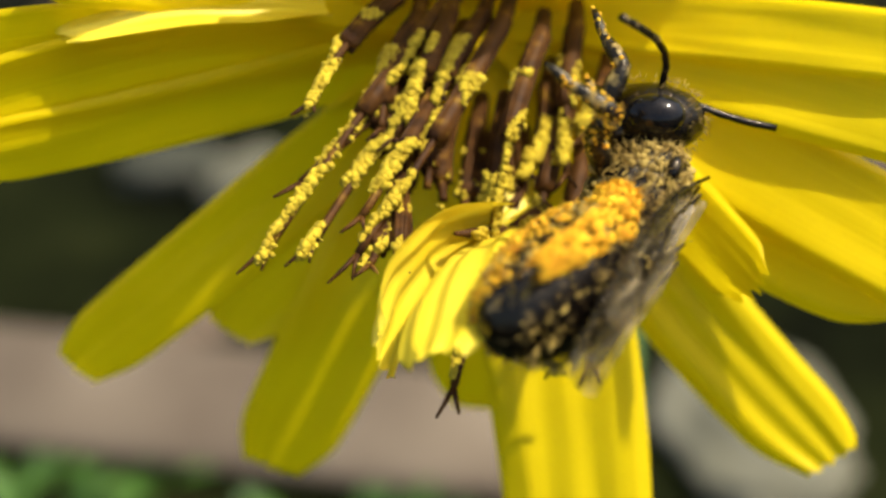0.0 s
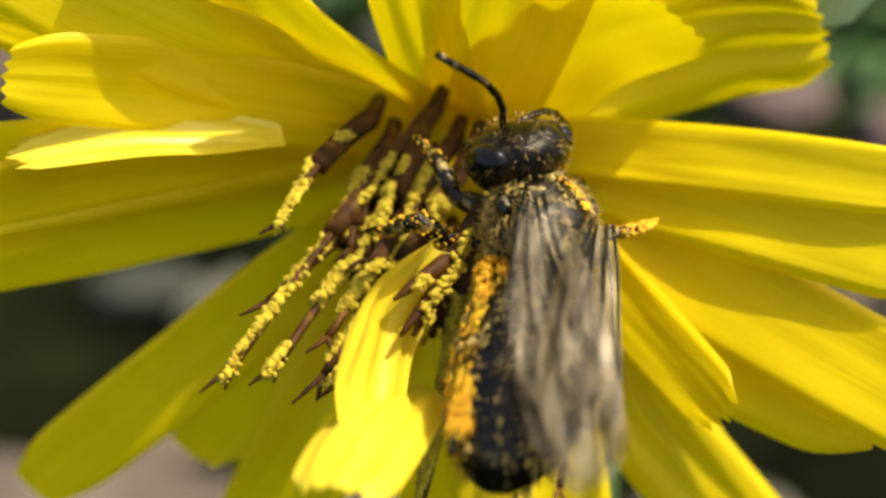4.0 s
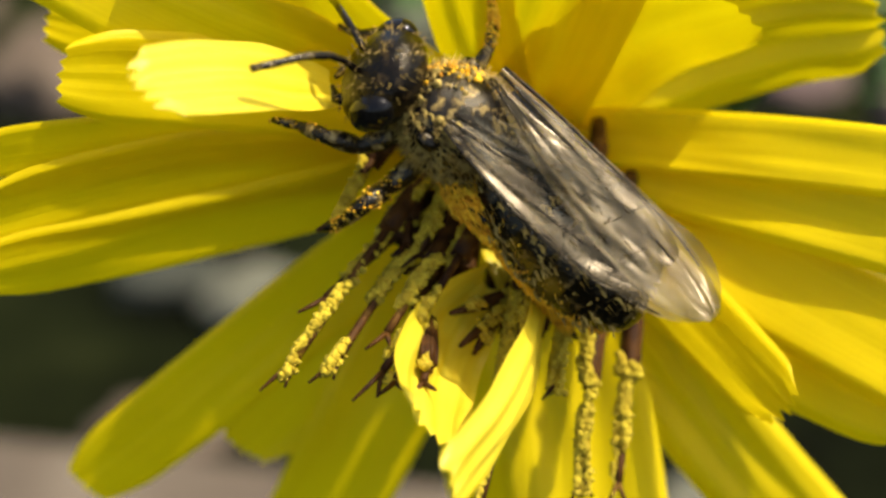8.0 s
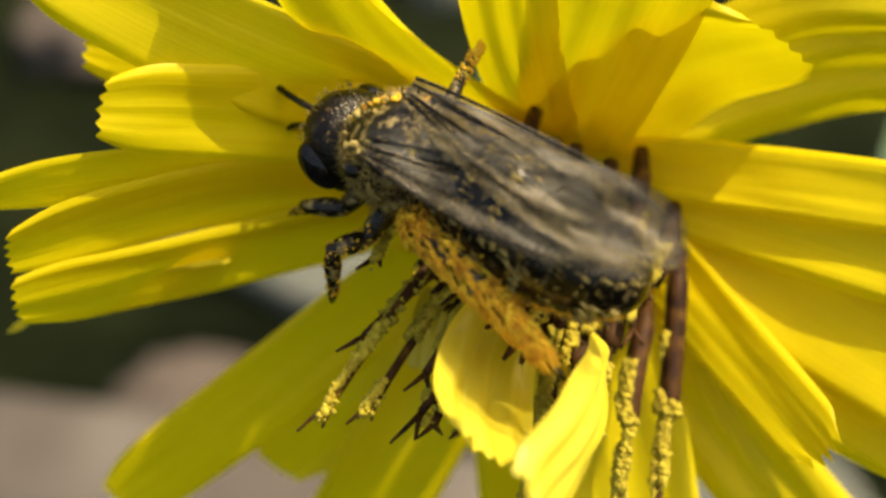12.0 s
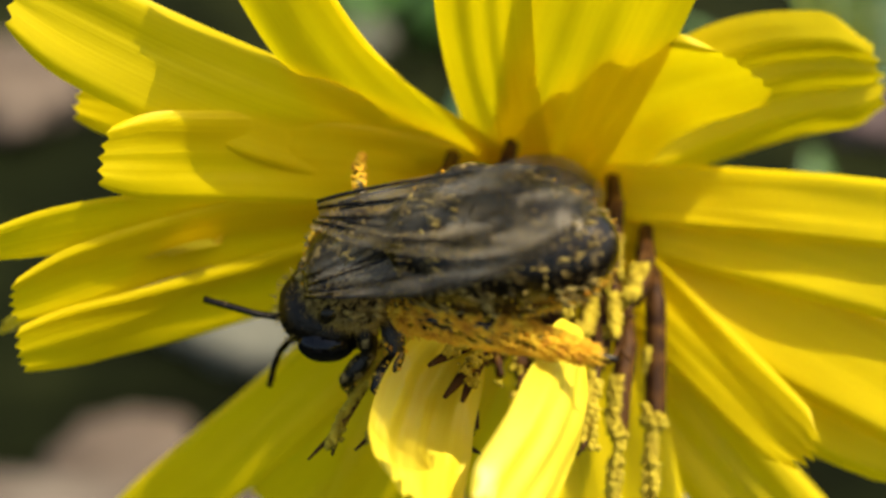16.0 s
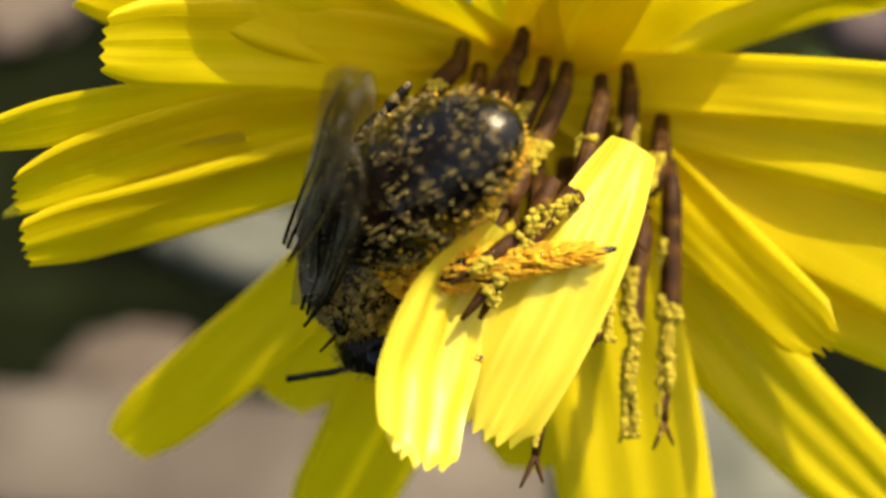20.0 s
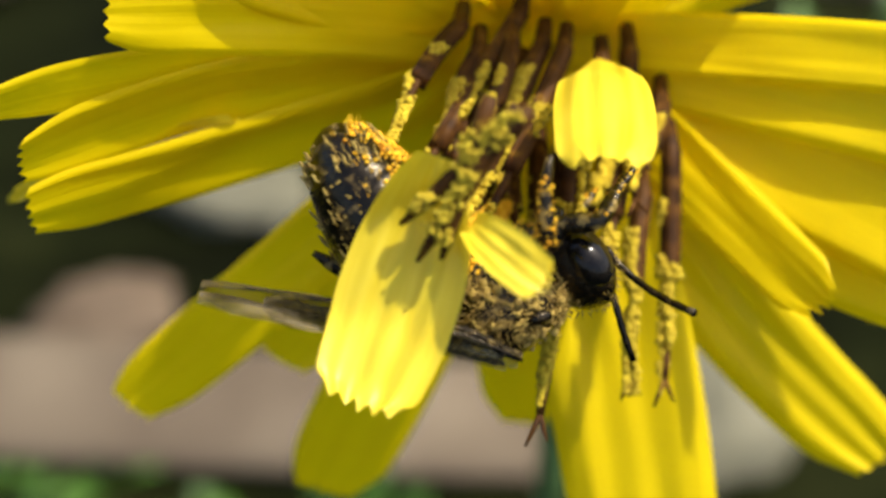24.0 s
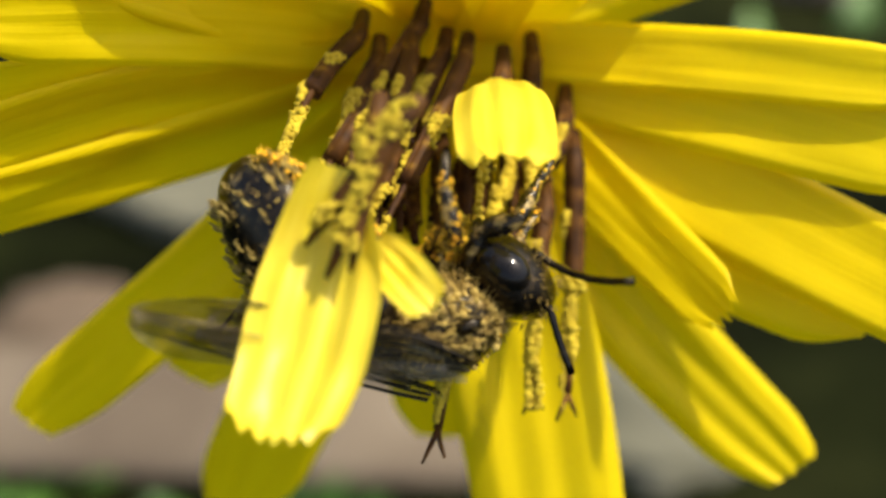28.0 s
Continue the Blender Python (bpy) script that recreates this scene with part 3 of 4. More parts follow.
def build_head():
    h = part("head", blob(bmesh.new(), (0, 0.55, -0.12), 0.88, 5, 0.05, 32, 24, (1.06, 0.72, 1.08)), CHITIN_HEAD, bee, "black head with bulging eyes")
    for s in (-1, 1):
        part("eye", blob(bmesh.new(), (s * 0.74, 0.62, -0.02), 0.43, 2, 0.0, 24, 18, (0.78, 0.82, 1.2)), EYE, h, "glossy black compound eye")
        base = Vector((s * 0.22, 1.16, 0.05))
        pts = [base + Vector((s * a, b, c)) for a, b, c in ((0, 0, 0), (0.06, 0.34, 0.2), (0.16, 0.66, 0.3), (0.36, 1.05, 0.32), (0.62, 1.42, 0.25), (0.92, 1.86, 0.12))]
        fine = []
        for i in range(len(pts) - 1):
            for q in range(3):
                fine.append(pts[i].lerp(pts[i + 1], q / 3))
        fine.append(pts[-1])
        feeler = part("antenna", tube(fine, [0.062 + 0.008 * (i % 2) for i in range(len(fine))], 10), CHITIN, h)
        FEELERS.append((feeler, base, (pts[-1] - base).normalized()))
        part("mandible", tube([(s * 0.35, 0.75, -0.75), (s * 0.32, 0.95, -0.98), (s * 0.08, 1.05, -1.08)], [0.13, 0.1, 0.04], 8), CHITIN, h)
    part("fur", fur(bmesh.new(), (0, 0.55, -0.12), (0.95, 0.72, 0.98), 260, 0.16, lambda d: abs(d.x) < 0.7, 4), HAIR, h, "tan hairs")
    h.location = Vector((0, 0.95, 0)) * MM
    return h


def build_abdomen():
    sides, rows = 36, []
    bm = bmesh.new()
    n = 60
    for i in range(n + 1):
        s = i / n
        if s > 0.42:
            r = math.sqrt(max(0.0, 1 - ((s - 0.42) / 0.58) ** 2))
        else:
            r = 0.32 + 0.68 * math.sqrt(max(0.0, 1 - ((0.42 - s) / 0.42) ** 2))
        seg = (s * 6.0) % 1.0
        r *= 1.0 + 0.045 * (seg ** 2) - 0.02
        r = max(r, 0.02) * 1.2
        c = Vector((0, -3.9 * s, -0.35 * s * s))
        rows.append([bm.verts.new((c + Vector((math.cos(a) * r, 0, math.sin(a) * r * 0.86))) * MM) for a in (2 * math.pi * k / sides for k in range(sides))])
    for a, b in zip(rows, rows[1:]):
        for k in range(sides):
            bm.faces.new((a[k], b[k], b[(k + 1) % sides], a[(k + 1) % sides]))
    bm.faces.new(rows[-1])
    bm.faces.new(rows[0][::-1])
    bmesh.ops.recalc_face_normals(bm, faces=bm.faces)
    ab = part("abdomen", bm, CHITIN, bee, "glossy black banded abdomen")
    rng = random.Random(6)
    hair = bmesh.new()
    for k in range(1, 6):
        s = k / 6.0
        rr = math.sqrt(max(0.0, 1 - ((s - 0.42) / 0.58) ** 2)) if s > 0.42 else 0.32 + 0.68 * math.sqrt(max(0.0, 1 - ((0.42 - s) / 0.42) ** 2))
        for _ in range(45):
            a = rng.uniform(0, 2 * math.pi)
            p = Vector((math.cos(a) * rr * 1.2, -3.9 * s + 0.1, math.sin(a) * rr * 1.03 - 0.35 * s * s))
            q = p + Vector((math.cos(a) * 0.10, -0.30, math.sin(a) * 0.09)) * rng.uniform(0.6, 1.1)
            hv = [hair.verts.new((p + Vector((0.012, 0, 0))) * MM), hair.verts.new((p - Vector((0.012, 0, 0))) * MM), hair.verts.new((p + Vector((0, 0, 0.014))) * MM), hair.verts.new(q * MM)]
            for tri in ((0, 1, 3), (1, 2, 3), (2, 0, 3)):
                hair.faces.new([hv[i] for i in tri])
    part("hair_band", hair, HAIR, ab, "pale hair bands")
    specks = bmesh.new()
    for _ in range(600):
        s, a = rng.uniform(0.06, 0.97), rng.uniform(0, 2 * math.pi)
        if noise.noise(Vector((s * 6, math.cos(a) * 2, math.sin(a) * 2))) < 0.02:
            continue
        rr = (math.sqrt(max(0.0, 1 - ((s - 0.42) / 0.58) ** 2)) if s > 0.42 else 0.32 + 0.68 * math.sqrt(max(0.0, 1 - ((0.42 - s) / 0.42) ** 2))) * 1.21
        blob(specks, (math.cos(a) * rr, -3.9 * s, math.sin(a) * rr * 0.86 - 0.35 * s * s), rng.choice((0.012, 0.018, 0.026)), rng.random() * 20, 0.9, 5, 4)
    for _ in range(800):
        s, a = rng.uniform(0.05, 0.93), rng.uniform(0, 2 * math.pi)
        if noise.noise(Vector((s * 7, math.cos(a) * 2.5, math.sin(a) * 2.5 + 4))) < -0.05:
            continue
        rr = (math.sqrt(max(0.0, 1 - ((s - 0.42) / 0.58) ** 2)) if s > 0.42 else 0.32 + 0.68 * math.sqrt(max(0.0, 1 - ((0.42 - s) / 0.42) ** 2))) * 1.2
        tuft(specks, Vector((math.cos(a) * rr, -3.9 * s, math.sin(a) * rr * 0.86 - 0.35 * s * s)), Vector((math.cos(a), 0, math.sin(a))), Vector((rng.uniform(-0.5, 0.5), -1, 0)).normalized(), rng.uniform(0.1, 0.24), rng.uniform(0.014, 0.034))
    part("pollen_dust", specks, DUST, ab, "yellow pollen grains")
    scopa = bmesh.new()
    for _ in range(1400):
        s = rng.uniform(0.10, 0.92)
        a = rng.gauss(-math.pi / 2, 0.6)
        if noise.noise(Vector((s * 7, a * 3, 1.0))) < -0.25:
            continue
        rr = (math.sqrt(max(0.0, 1 - ((s - 0.42) / 0.58) ** 2)) if s > 0.42 else 0.32 + 0.68 * math.sqrt(max(0.0, 1 - ((0.42 - s) / 0.42) ** 2))) * 1.2
        out = 1.0 + rng.uniform(0, 0.07)
        blob(scopa, (math.cos(a) * rr * out, -3.9 * s, math.sin(a) * rr * 0.86 * out - 0.35 * s * s), rng.uniform(0.02, 0.05), rng.random() * 40, 0.7, 5, 4)
    for _ in range(900):
        s = rng.uniform(0.12, 0.95)
        a = rng.gauss(-math.pi / 2, 0.78)
        rr = (math.sqrt(max(0.0, 1 - ((s - 0.42) / 0.58) ** 2)) if s > 0.42 else 0.32 + 0.68 * math.sqrt(max(0.0, 1 - ((0.42 - s) / 0.42) ** 2))) * 1.2
        p = Vector((math.cos(a) * rr, -3.9 * s, math.sin(a) * rr * 0.86 - 0.35 * s * s))
        q = p + Vector((math.cos(a) * 0.22, rng.uniform(-0.25, -0.05), math.sin(a) * 0.22)) * rng.uniform(0.3, 0.8)
        hv = [scopa.verts.new((p + Vector(o)) * MM) for o in ((0.018, 0, 0), (-0.018, 0, 0), (0, 0, 0.02))] + [scopa.verts.new(q * MM)]
        for tri in ((0, 1, 3), (1, 2, 3), (2, 0, 3)):
            scopa.faces.new([hv[i] for i in tri])
    part("pollen_load", scopa, POLLEN_ORANGE, ab, "orange pollen and hairs under the abdomen")
    ab.location = Vector((0, -0.9, 0)) * MM
    return ab


EYE = noisy("eye_black", [(0.3, (0.003, 0.003, 0.003)), (0.7, (0.012, 0.010, 0.008))], 6000, 0.10, 0.15, 0.005, spec=0.25)
head = build_head()
abdomen = build_abdomen()


def wing(side, root_p, length, width, spread, lift, droop, name):
    """A folded wing: a slim rounded membrane that lies back over the abdomen, with raised veins."""
    rows, nu, nv = [], 36, 16
    root_p = Vector(root_p)
    back = Vector((side * math.sin(radians(spread)), -math.cos(radians(spread)), lift)).normalized()
    across = Vector((side * math.cos(radians(spread)), math.sin(radians(spread)), -droop)).normalized()
    up = across.cross(back) * side

    def at(u, v):
        w = width * (0.18 + 0.82 * math.sin(math.pi * min(1, u * 0.72 + 0.04)) ** 0.9)
        if u > 0.8:
            w *= math.sqrt(max(0.02, 1 - ((u - 0.8) / 0.2) ** 2))
        return root_p + back * (u * length) + across * ((v - 0.55) * w) + up * (0.10 * math.sin(u * 3.1) - 0.75 * (v - 0.5) ** 2 + 0.08 * noise.noise(Vector((u * 4, v * 4, side))) + 0.09 * noise.noise(Vector((u * 3.5, v * 11, side * 3))))

    bm = bmesh.new()
    for i in range(nu + 1):
        rows.append([bm.verts.new(at(i / nu, j / nv) * MM) for j in range(nv + 1)])
    for a, b in zip(rows, rows[1:]):
        for j in range(nv):
            bm.faces.new((a[j], a[j + 1], b[j + 1], b[j]))
    w = part(name, bm, WING, bee, "smoky transparent folded wing")
    vein = bmesh.new()
    for v0, v1, u1 in ((0.98, 0.97, 0.86), (0.80, 0.72, 0.8), (0.55, 0.45, 0.75), (0.3, 0.2, 0.62)):
        ring_tube(vein, [at(u1 * i / 10, v0 + (v1 - v0) * i / 10) for i in range(11)], [0.035 - 0.002 * i for i in range(11)], 5)
    for u0, va, vb in ((0.34, 0.2, 0.55), (0.46, 0.45, 0.85), (0.58, 0.5, 0.98), (0.68, 0.2, 0.6)):
        ring_tube(vein, [at(u0 + 0.03 * i / 4, va + (vb - va) * i / 4) for i in range(5)], [0.02] * 5, 5)
    part("wing_vein", vein, CHITIN, w, "dark wing veins")
    return w


WINGS = []
for s in (-1, 1):
    WINGS.append(wing(s, (s * 0.62, 0.15, 0.82), 5.5, 1.7, -8, 0.10 + 0.02 * s, 0.2, "forewing"))
    WINGS.append(wing(s, (s * 0.60, -0.25, 0.74), 4.0, 1.4, -5, 0.12, 0.32, "hindwing"))


def leg(points, radii, pollen=None, seed=1):
    pts = [Vector(p) for p in points]
    fine, rr = [], []
    for i in range(len(pts) - 1):
        for q in range(4):
            u = q / 4
            fine.append(pts[i].lerp(pts[i + 1], u))
            bulge = 1 + 0.35 * math.sin(math.pi * u)
            rr.append((radii[i] * (1 - u) + radii[i + 1] * u) * bulge)
    fine.append(pts[-1])
    rr.append(radii[-1])
    lg = part("leg", tube(fine, rr, 10), CHITIN_ROUGH, bee)
    if pollen:
        rng = random.Random(seed)
        bm = bmesh.new()
        a, b, count, size = pollen
        for _ in range(count):
            w = rng.uniform(a, b)
            k = min(int(w), len(pts) - 2)
            wide = (radii[k] + (radii[k + 1] - radii[k]) * (w - k)) * 1.2
            d = Vector((rng.gauss(0, 1), rng.gauss(0, 1), rng.gauss(0, 1))).normalized()
            blob(bm, pts[k].lerp(pts[k + 1], w - k) + d * wide * rng.uniform(0.9, 1.25), size * rng.choice((0.35, 0.5, 0.9)) * rng.uniform(0.7, 1.2), rng.random() * 30, 0.8, 6, 4)
            if size > 0.055:
                p = pts[k].lerp(pts[k + 1], w - k) + d * wide
                t = (pts[k + 1] - pts[k]).normalized()
                ring_tube(bm, [p, p + d * 0.08 + t * 0.1, p + d * 0.12 + t * 0.26], [0.022, 0.018, 0.006], 4)
        part("pollen_load", bm, POLLEN_ORANGE, lg, "orange pollen packed on the leg hairs")
    return lg


for s in (-1, 1):
    leg([(s * 0.5, 0.7, -0.6), (s * 0.95, 1.1, -1.0), (s * 1.25, 1.7, -0.9), (s * 1.15, 2.2, -1.4), (s * 1.2, 2.6, -1.7)], [0.16, 0.15, 0.13, 0.08, 0.05], (2, 4, 60, 0.04), 3 + s)
leg([(-0.6, 0.1, -0.7), (-1.3, 0.3, -1.0), (-1.9, 0.5, -0.7), (-2.2, 0.6, -1.5), (-2.3, 0.8, -2.0)], [0.17, 0.15, 0.14, 0.09, 0.05], (0.6, 3.4, 360, 0.036), 7)
leg([(0.6, 0.1, -0.6), (1.25, 0.15, -0.4), (1.85, 0.2, -0.2), (2.5, 0.38, -0.35), (3.0, 0.6, -0.6)], [0.14, 0.11, 0.1, 0.07, 0.04], (2, 4, 420, 0.05), 8)
HIP = Vector((-0.6, -0.4, -0.5))
hind_leg = leg([HIP, (-1.05, -0.65, -0.2), (-1.5, -1.35, 0.0), (-2.2, -2.35, -0.2), (-2.75, -3.1, -0.35), (-3.05, -3.55, -0.5)], [0.2, 0.22, 0.24, 0.16, 0.07, 0.04], (0.3, 4, 1500, 0.074), 10)
REACH = Vector((-2.45, -3.15, 0.0)).normalized()
leg([(0.6, -0.5, -0.7), (0.95, -0.9, -0.8), (1.15, -1.9, -0.75), (1.1, -2.4, -1.2), (1.1, -2.9, -1.7)], [0.2, 0.19, 0.2, 0.13, 0.06], (0, 2, 60, 0.035), 12)

BEE = [
    (0, (3.55, -6.02, 0.42), (0.267, 0.853, 0.449), (0.964, -0.239, -0.119), 15, -41, -13, 26),
    (0.5, (3.00, -5.94, 0.56), (0.230, 0.873, 0.430), (0.973, -0.213, -0.088), 12, -43, -9, 30),
    (1, (3.09, -5.85, 0.90), (0.087, 0.865, 0.493), (0.996, -0.076, -0.043), 13, -40, -9, 29),
    (1.5, (2.92, -5.99, 0.91), (0.060, 0.879, 0.473), (0.998, -0.059, -0.015), 9, -43, -7, 30),
    (2, (3.31, -6.21, 0.97), (0.156, 0.851, 0.502), (0.945, -0.277, 0.175), -2, -49, 2, 33),
    (2.5, (3.06, -5.56, 1.55), (-0.080, 0.887, 0.455), (0.683, -0.284, 0.673), -15, -43, 18, 33),
    (3, (2.91, -5.37, 1.52), (-0.148, 0.895, 0.420), (0.538, -0.283, 0.794), -16, -32, 19, 27),
    (3.5, (2.57, -5.30, 1.49), (-0.173, 0.883, 0.435), (0.487, -0.308, 0.818), -16, -30, 23, 25),
    (5.5, (2.01, -4.87, 1.95), (-0.468, 0.280, 0.838), (0.492, -0.706, 0.510), 23, -11, -8, 9),
    (6, (1.75, -5.01, 1.99), (-0.563, 0.229, 0.794), (0.505, -0.665, 0.550), 22, -4, -7, 9),
    (6.5, (1.13, -4.36, 2.25), (-0.717, 0.298, 0.631), (0.390, -0.579, 0.716), 12, -12, 1, 14),
    (7, (0.72, -4.25, 2.13), (-0.806, -0.004, 0.591), (0.476, -0.599, 0.644), 2, -15, 8, 16),
    (7.5, (-0.00, -4.37, 2.28), (-0.863, -0.071, 0.500), (0.462, -0.511, 0.725), -5, -20, 13, 20),
    (8, (-0.26, -3.94, 2.75), (-0.812, 0.119, 0.571), (0.444, -0.509, 0.738), -4, -15, 10, 14),
    (8.5, (-1.08, -3.84, 3.01), (-0.745, -0.115, 0.657), (0.616, -0.496, 0.612), -17, -23, 22, 23),
    (9, (-0.60, -3.65, 2.63), (-0.806, -0.092, 0.585), (0.542, -0.511, 0.667), -17, -23, 21, 24),
    (9.5, (-0.73, -3.46, 3.03), (-0.787, -0.213, 0.579), (0.589, -0.540, 0.601), -20, -24, 25, 24),
    (10, (-0.53, -3.57, 1.75), (-0.826, -0.328, 0.458), (0.563, -0.485, 0.669), -20, -26, 28, 25),
    (10.5, (-0.75, -3.79, 2.26), (-0.910, 0.410, -0.060), (-0.227, -0.372, 0.900), 23, -6, -25, 1),
    (11, (-1.28, -4.18, 2.66), (-0.876, 0.478, -0.062), (-0.246, -0.332, 0.911), 19, -1, -25, -6),
    (11.5, (-1.64, -4.07, 3.04), (-0.852, 0.521, -0.047), (-0.234, -0.299, 0.925), 20, 1, -27, -7),
    (13.5, (-2.18, -4.70, 2.87), (-0.840, 0.497, -0.218), (-0.396, -0.288, 0.872), 21, 1, -29, -7),
    (14, (-2.31, -4.74, 2.92), (-0.846, 0.440, -0.301), (-0.460, -0.317, 0.830), 22, 0, -28, -6),
    (14.5, (-2.71, -5.27, 2.97), (-0.874, 0.352, -0.334), (-0.457, -0.369, 0.809), 26, 2, -31, -6),
    (15, (-2.49, -5.31, 3.03), (-0.808, 0.420, -0.414), (-0.558, -0.318, 0.766), 23, 2, -25, -2),
    (15.5, (-2.46, -5.35, 2.76), (-0.815, 0.356, -0.457), (-0.559, -0.274, 0.782), 28, -3, -29, -3),
    (16, (-2.53, -5.52, 2.21), (-0.634, 0.236, -0.737), (-0.768, -0.309, 0.561), 28, -16, -27, 4),
    (16.5, (-3.03, -5.68, 2.07), (-0.703, 0.159, -0.693), (-0.691, -0.383, 0.613), 35, -9, -33, 1),
    (17, (-2.73, -5.64, 1.96), (-0.540, 0.362, -0.760), (-0.841, -0.196, 0.505), 30, -6, -24, 1),
    (17.5, (-2.67, -5.84, 2.17), (-0.524, 0.367, -0.769), (-0.852, -0.230, 0.471), 32, -3, -26, 0),
    (18, (-3.08, -6.13, 2.16), (-0.540, 0.337, -0.771), (-0.842, -0.212, 0.497), 34, -3, -28, 0),
    (18.5, (-2.99, -6.38, 1.91), (-0.298, 0.204, -0.932), (-0.945, -0.202, 0.258), 40, -11, -26, 3),
    (19, (-2.90, -6.58, 1.55), (-0.002, 0.080, -0.997), (-0.966, -0.259, -0.019), 46, -27, -24, 14),
    (19.5, (-3.16, -5.84, 0.20), (-0.005, -0.146, -0.989), (-0.902, -0.427, 0.068), 45, -26, -26, 13),
    (20, (-2.90, -6.07, -0.00), (0.094, -0.032, -0.995), (-0.948, -0.309, -0.080), 42, -27, -26, 12),
    (20.5, (-3.06, -6.66, 1.07), (0.115, 0.031, -0.993), (-0.935, -0.333, -0.118), 29, -33, -18, 20),
    (21, (-3.54, -5.89, -0.15), (0.122, -0.107, -0.987), (-0.876, -0.479, -0.056), 18, -30, -12, 18),
    (21.5, (-2.26, -7.33, -0.44), (0.724, -0.381, -0.575), (-0.590, -0.774, -0.229), 25, -27, -13, 12),
    (23.5, (-0.22, -7.31, -0.64), (0.900, 0.293, -0.323), (-0.012, -0.724, -0.690), 51, 11, -22, -10),
    (24, (-0.32, -7.22, -0.38), (0.951, 0.308, 0.031), (0.256, -0.728, -0.636), 63, -3, -29, 1),
    (24.5, (-0.39, -7.15, -0.60), (0.951, 0.281, -0.129), (0.136, -0.754, -0.643), 55, 0, -29, -2),
    (25, (-0.20, -7.13, -0.79), (0.947, 0.295, -0.130), (0.167, -0.794, -0.584), 54, -4, -33, 1),
    (25.5, (-0.11, -7.11, -0.61), (0.980, 0.189, -0.069), (0.115, -0.806, -0.580), 50, -14, -27, 6),
    (26, (0.16, -7.30, -0.48), (0.973, 0.213, 0.086), (0.225, -0.814, -0.536), 56, -24, -28, 11),
    (26.5, (0.31, -7.29, -0.48), (0.961, 0.211, 0.177), (0.271, -0.838, -0.474), 56, -33, -28, 16),
    (27, (0.52, -7.30, -0.39), (0.950, 0.257, 0.175), (0.309, -0.835, -0.456), 53, -35, -27, 15),
    (27.5, (0.50, -7.36, -0.42), (0.950, 0.265, 0.162), (0.310, -0.853, -0.419), 54, -37, -28, 17),
    (28, (0.44, -7.52, -0.19), (0.940, 0.301, 0.162), (0.342, -0.831, -0.439), 55, -37, -30, 17),
]

FEELER = [
    (0, (-0.83, 0.45, -0.33), (0.03, -0.30, 0.95)),
    (1, (-0.99, 0.13, 0.05), (0.28, -0.28, 0.92)),
    (2, (-0.84, 0.53, -0.14), (0.54, -0.08, 0.84)),
    (3, (-0.77, 0.57, 0.30), (0.96, -0.23, -0.17)),
    (5.5, (-0.48, 0.83, 0.30), (0.83, -0.05, -0.56)),
    (6, (-0.88, 0.47, 0.10), (0.69, 0.38, -0.62)),
    (7, (-0.56, 0.82, -0.12), (0.70, 0.35, -0.62)),
    (8, (-0.51, 0.85, 0.11), (0.70, 0.14, -0.71)),
    (9, (-0.41, 0.85, -0.32), (0.62, 0.19, -0.76)),
    (10, (-0.30, 0.94, -0.16), (0.50, 0.79, -0.36)),
    (11, (-0.25, 0.96, 0.15), (0.02, 0.92, 0.40)),
    (14, (0.05, 0.98, -0.18), (-0.18, 0.61, 0.77)),
    (15, (-0.42, 0.84, 0.35), (0.08, 0.19, 0.98)),
    (16, (-0.01, 0.94, 0.34), (0.10, -0.04, 0.99)),
    (17, (0.23, 0.88, 0.42), (0.27, 0.33, 0.90)),
    (18, (-0.01, 0.85, 0.53), (0.04, -0.21, 0.98)),
    (19, (0.21, 0.90, 0.37), (0.01, -0.48, 0.88)),
    (20, (0.45, 0.79, 0.41), (0.25, -0.26, 0.93)),
    (21, (-0.49, 0.87, 0.01), (0.49, 0.66, 0.57)),
    (22.5, (-0.53, 0.62, 0.58), (0.55, 0.14, 0.82)),
    (24, (-0.56, 0.01, 0.83), (0.08, -0.41, 0.91)),
    (25, (-0.82, 0.23, 0.53), (0.34, -0.35, 0.87)),
    (26, (-0.83, 0.38, 0.41), (0.07, -0.46, 0.89)),
    (27, (-0.48, 0.27, 0.84), (0.15, -0.47, 0.87)),
    (28, (-0.41, 0.24, 0.88), (0.13, -0.59, 0.80)),
]

HIND_LEG = [
    (0, (-0.72, -0.67, -0.15)),
    (1, (-0.78, -0.61, -0.17)),
    (2, (-0.80, -0.60, 0.03)),
    (3, (-0.62, -0.68, 0.38)),
    (5.5, (-0.39, -0.83, -0.41)),
    (6, (-0.32, -0.75, -0.58)),
    (7, (-0.19, -0.82, -0.53)),
    (8, (-0.20, -0.96, -0.19)),
    (9, (-0.43, -0.84, 0.32)),
    (10, (-0.58, -0.80, -0.16)),
    (11, (-0.26, -0.87, -0.41)),
    (14, (-0.39, -0.92, -0.04)),
    (15, (-0.21, -0.80, -0.57)),
    (16, (-0.44, -0.70, -0.56)),
    (17, (-0.16, -0.56, -0.82)),
    (18, (-0.16, -0.57, -0.81)),
    (19, (-0.36, -0.05, -0.93)),
    (20, (-0.32, -0.07, -0.94)),
    (21, (-0.47, -0.42, -0.77)),
    (22.2, (0.40, 0.05, -0.91)),
    (23.5, (0.80, 0.45, -0.40)),
    (28, (0.80, 0.45, -0.40)),
]

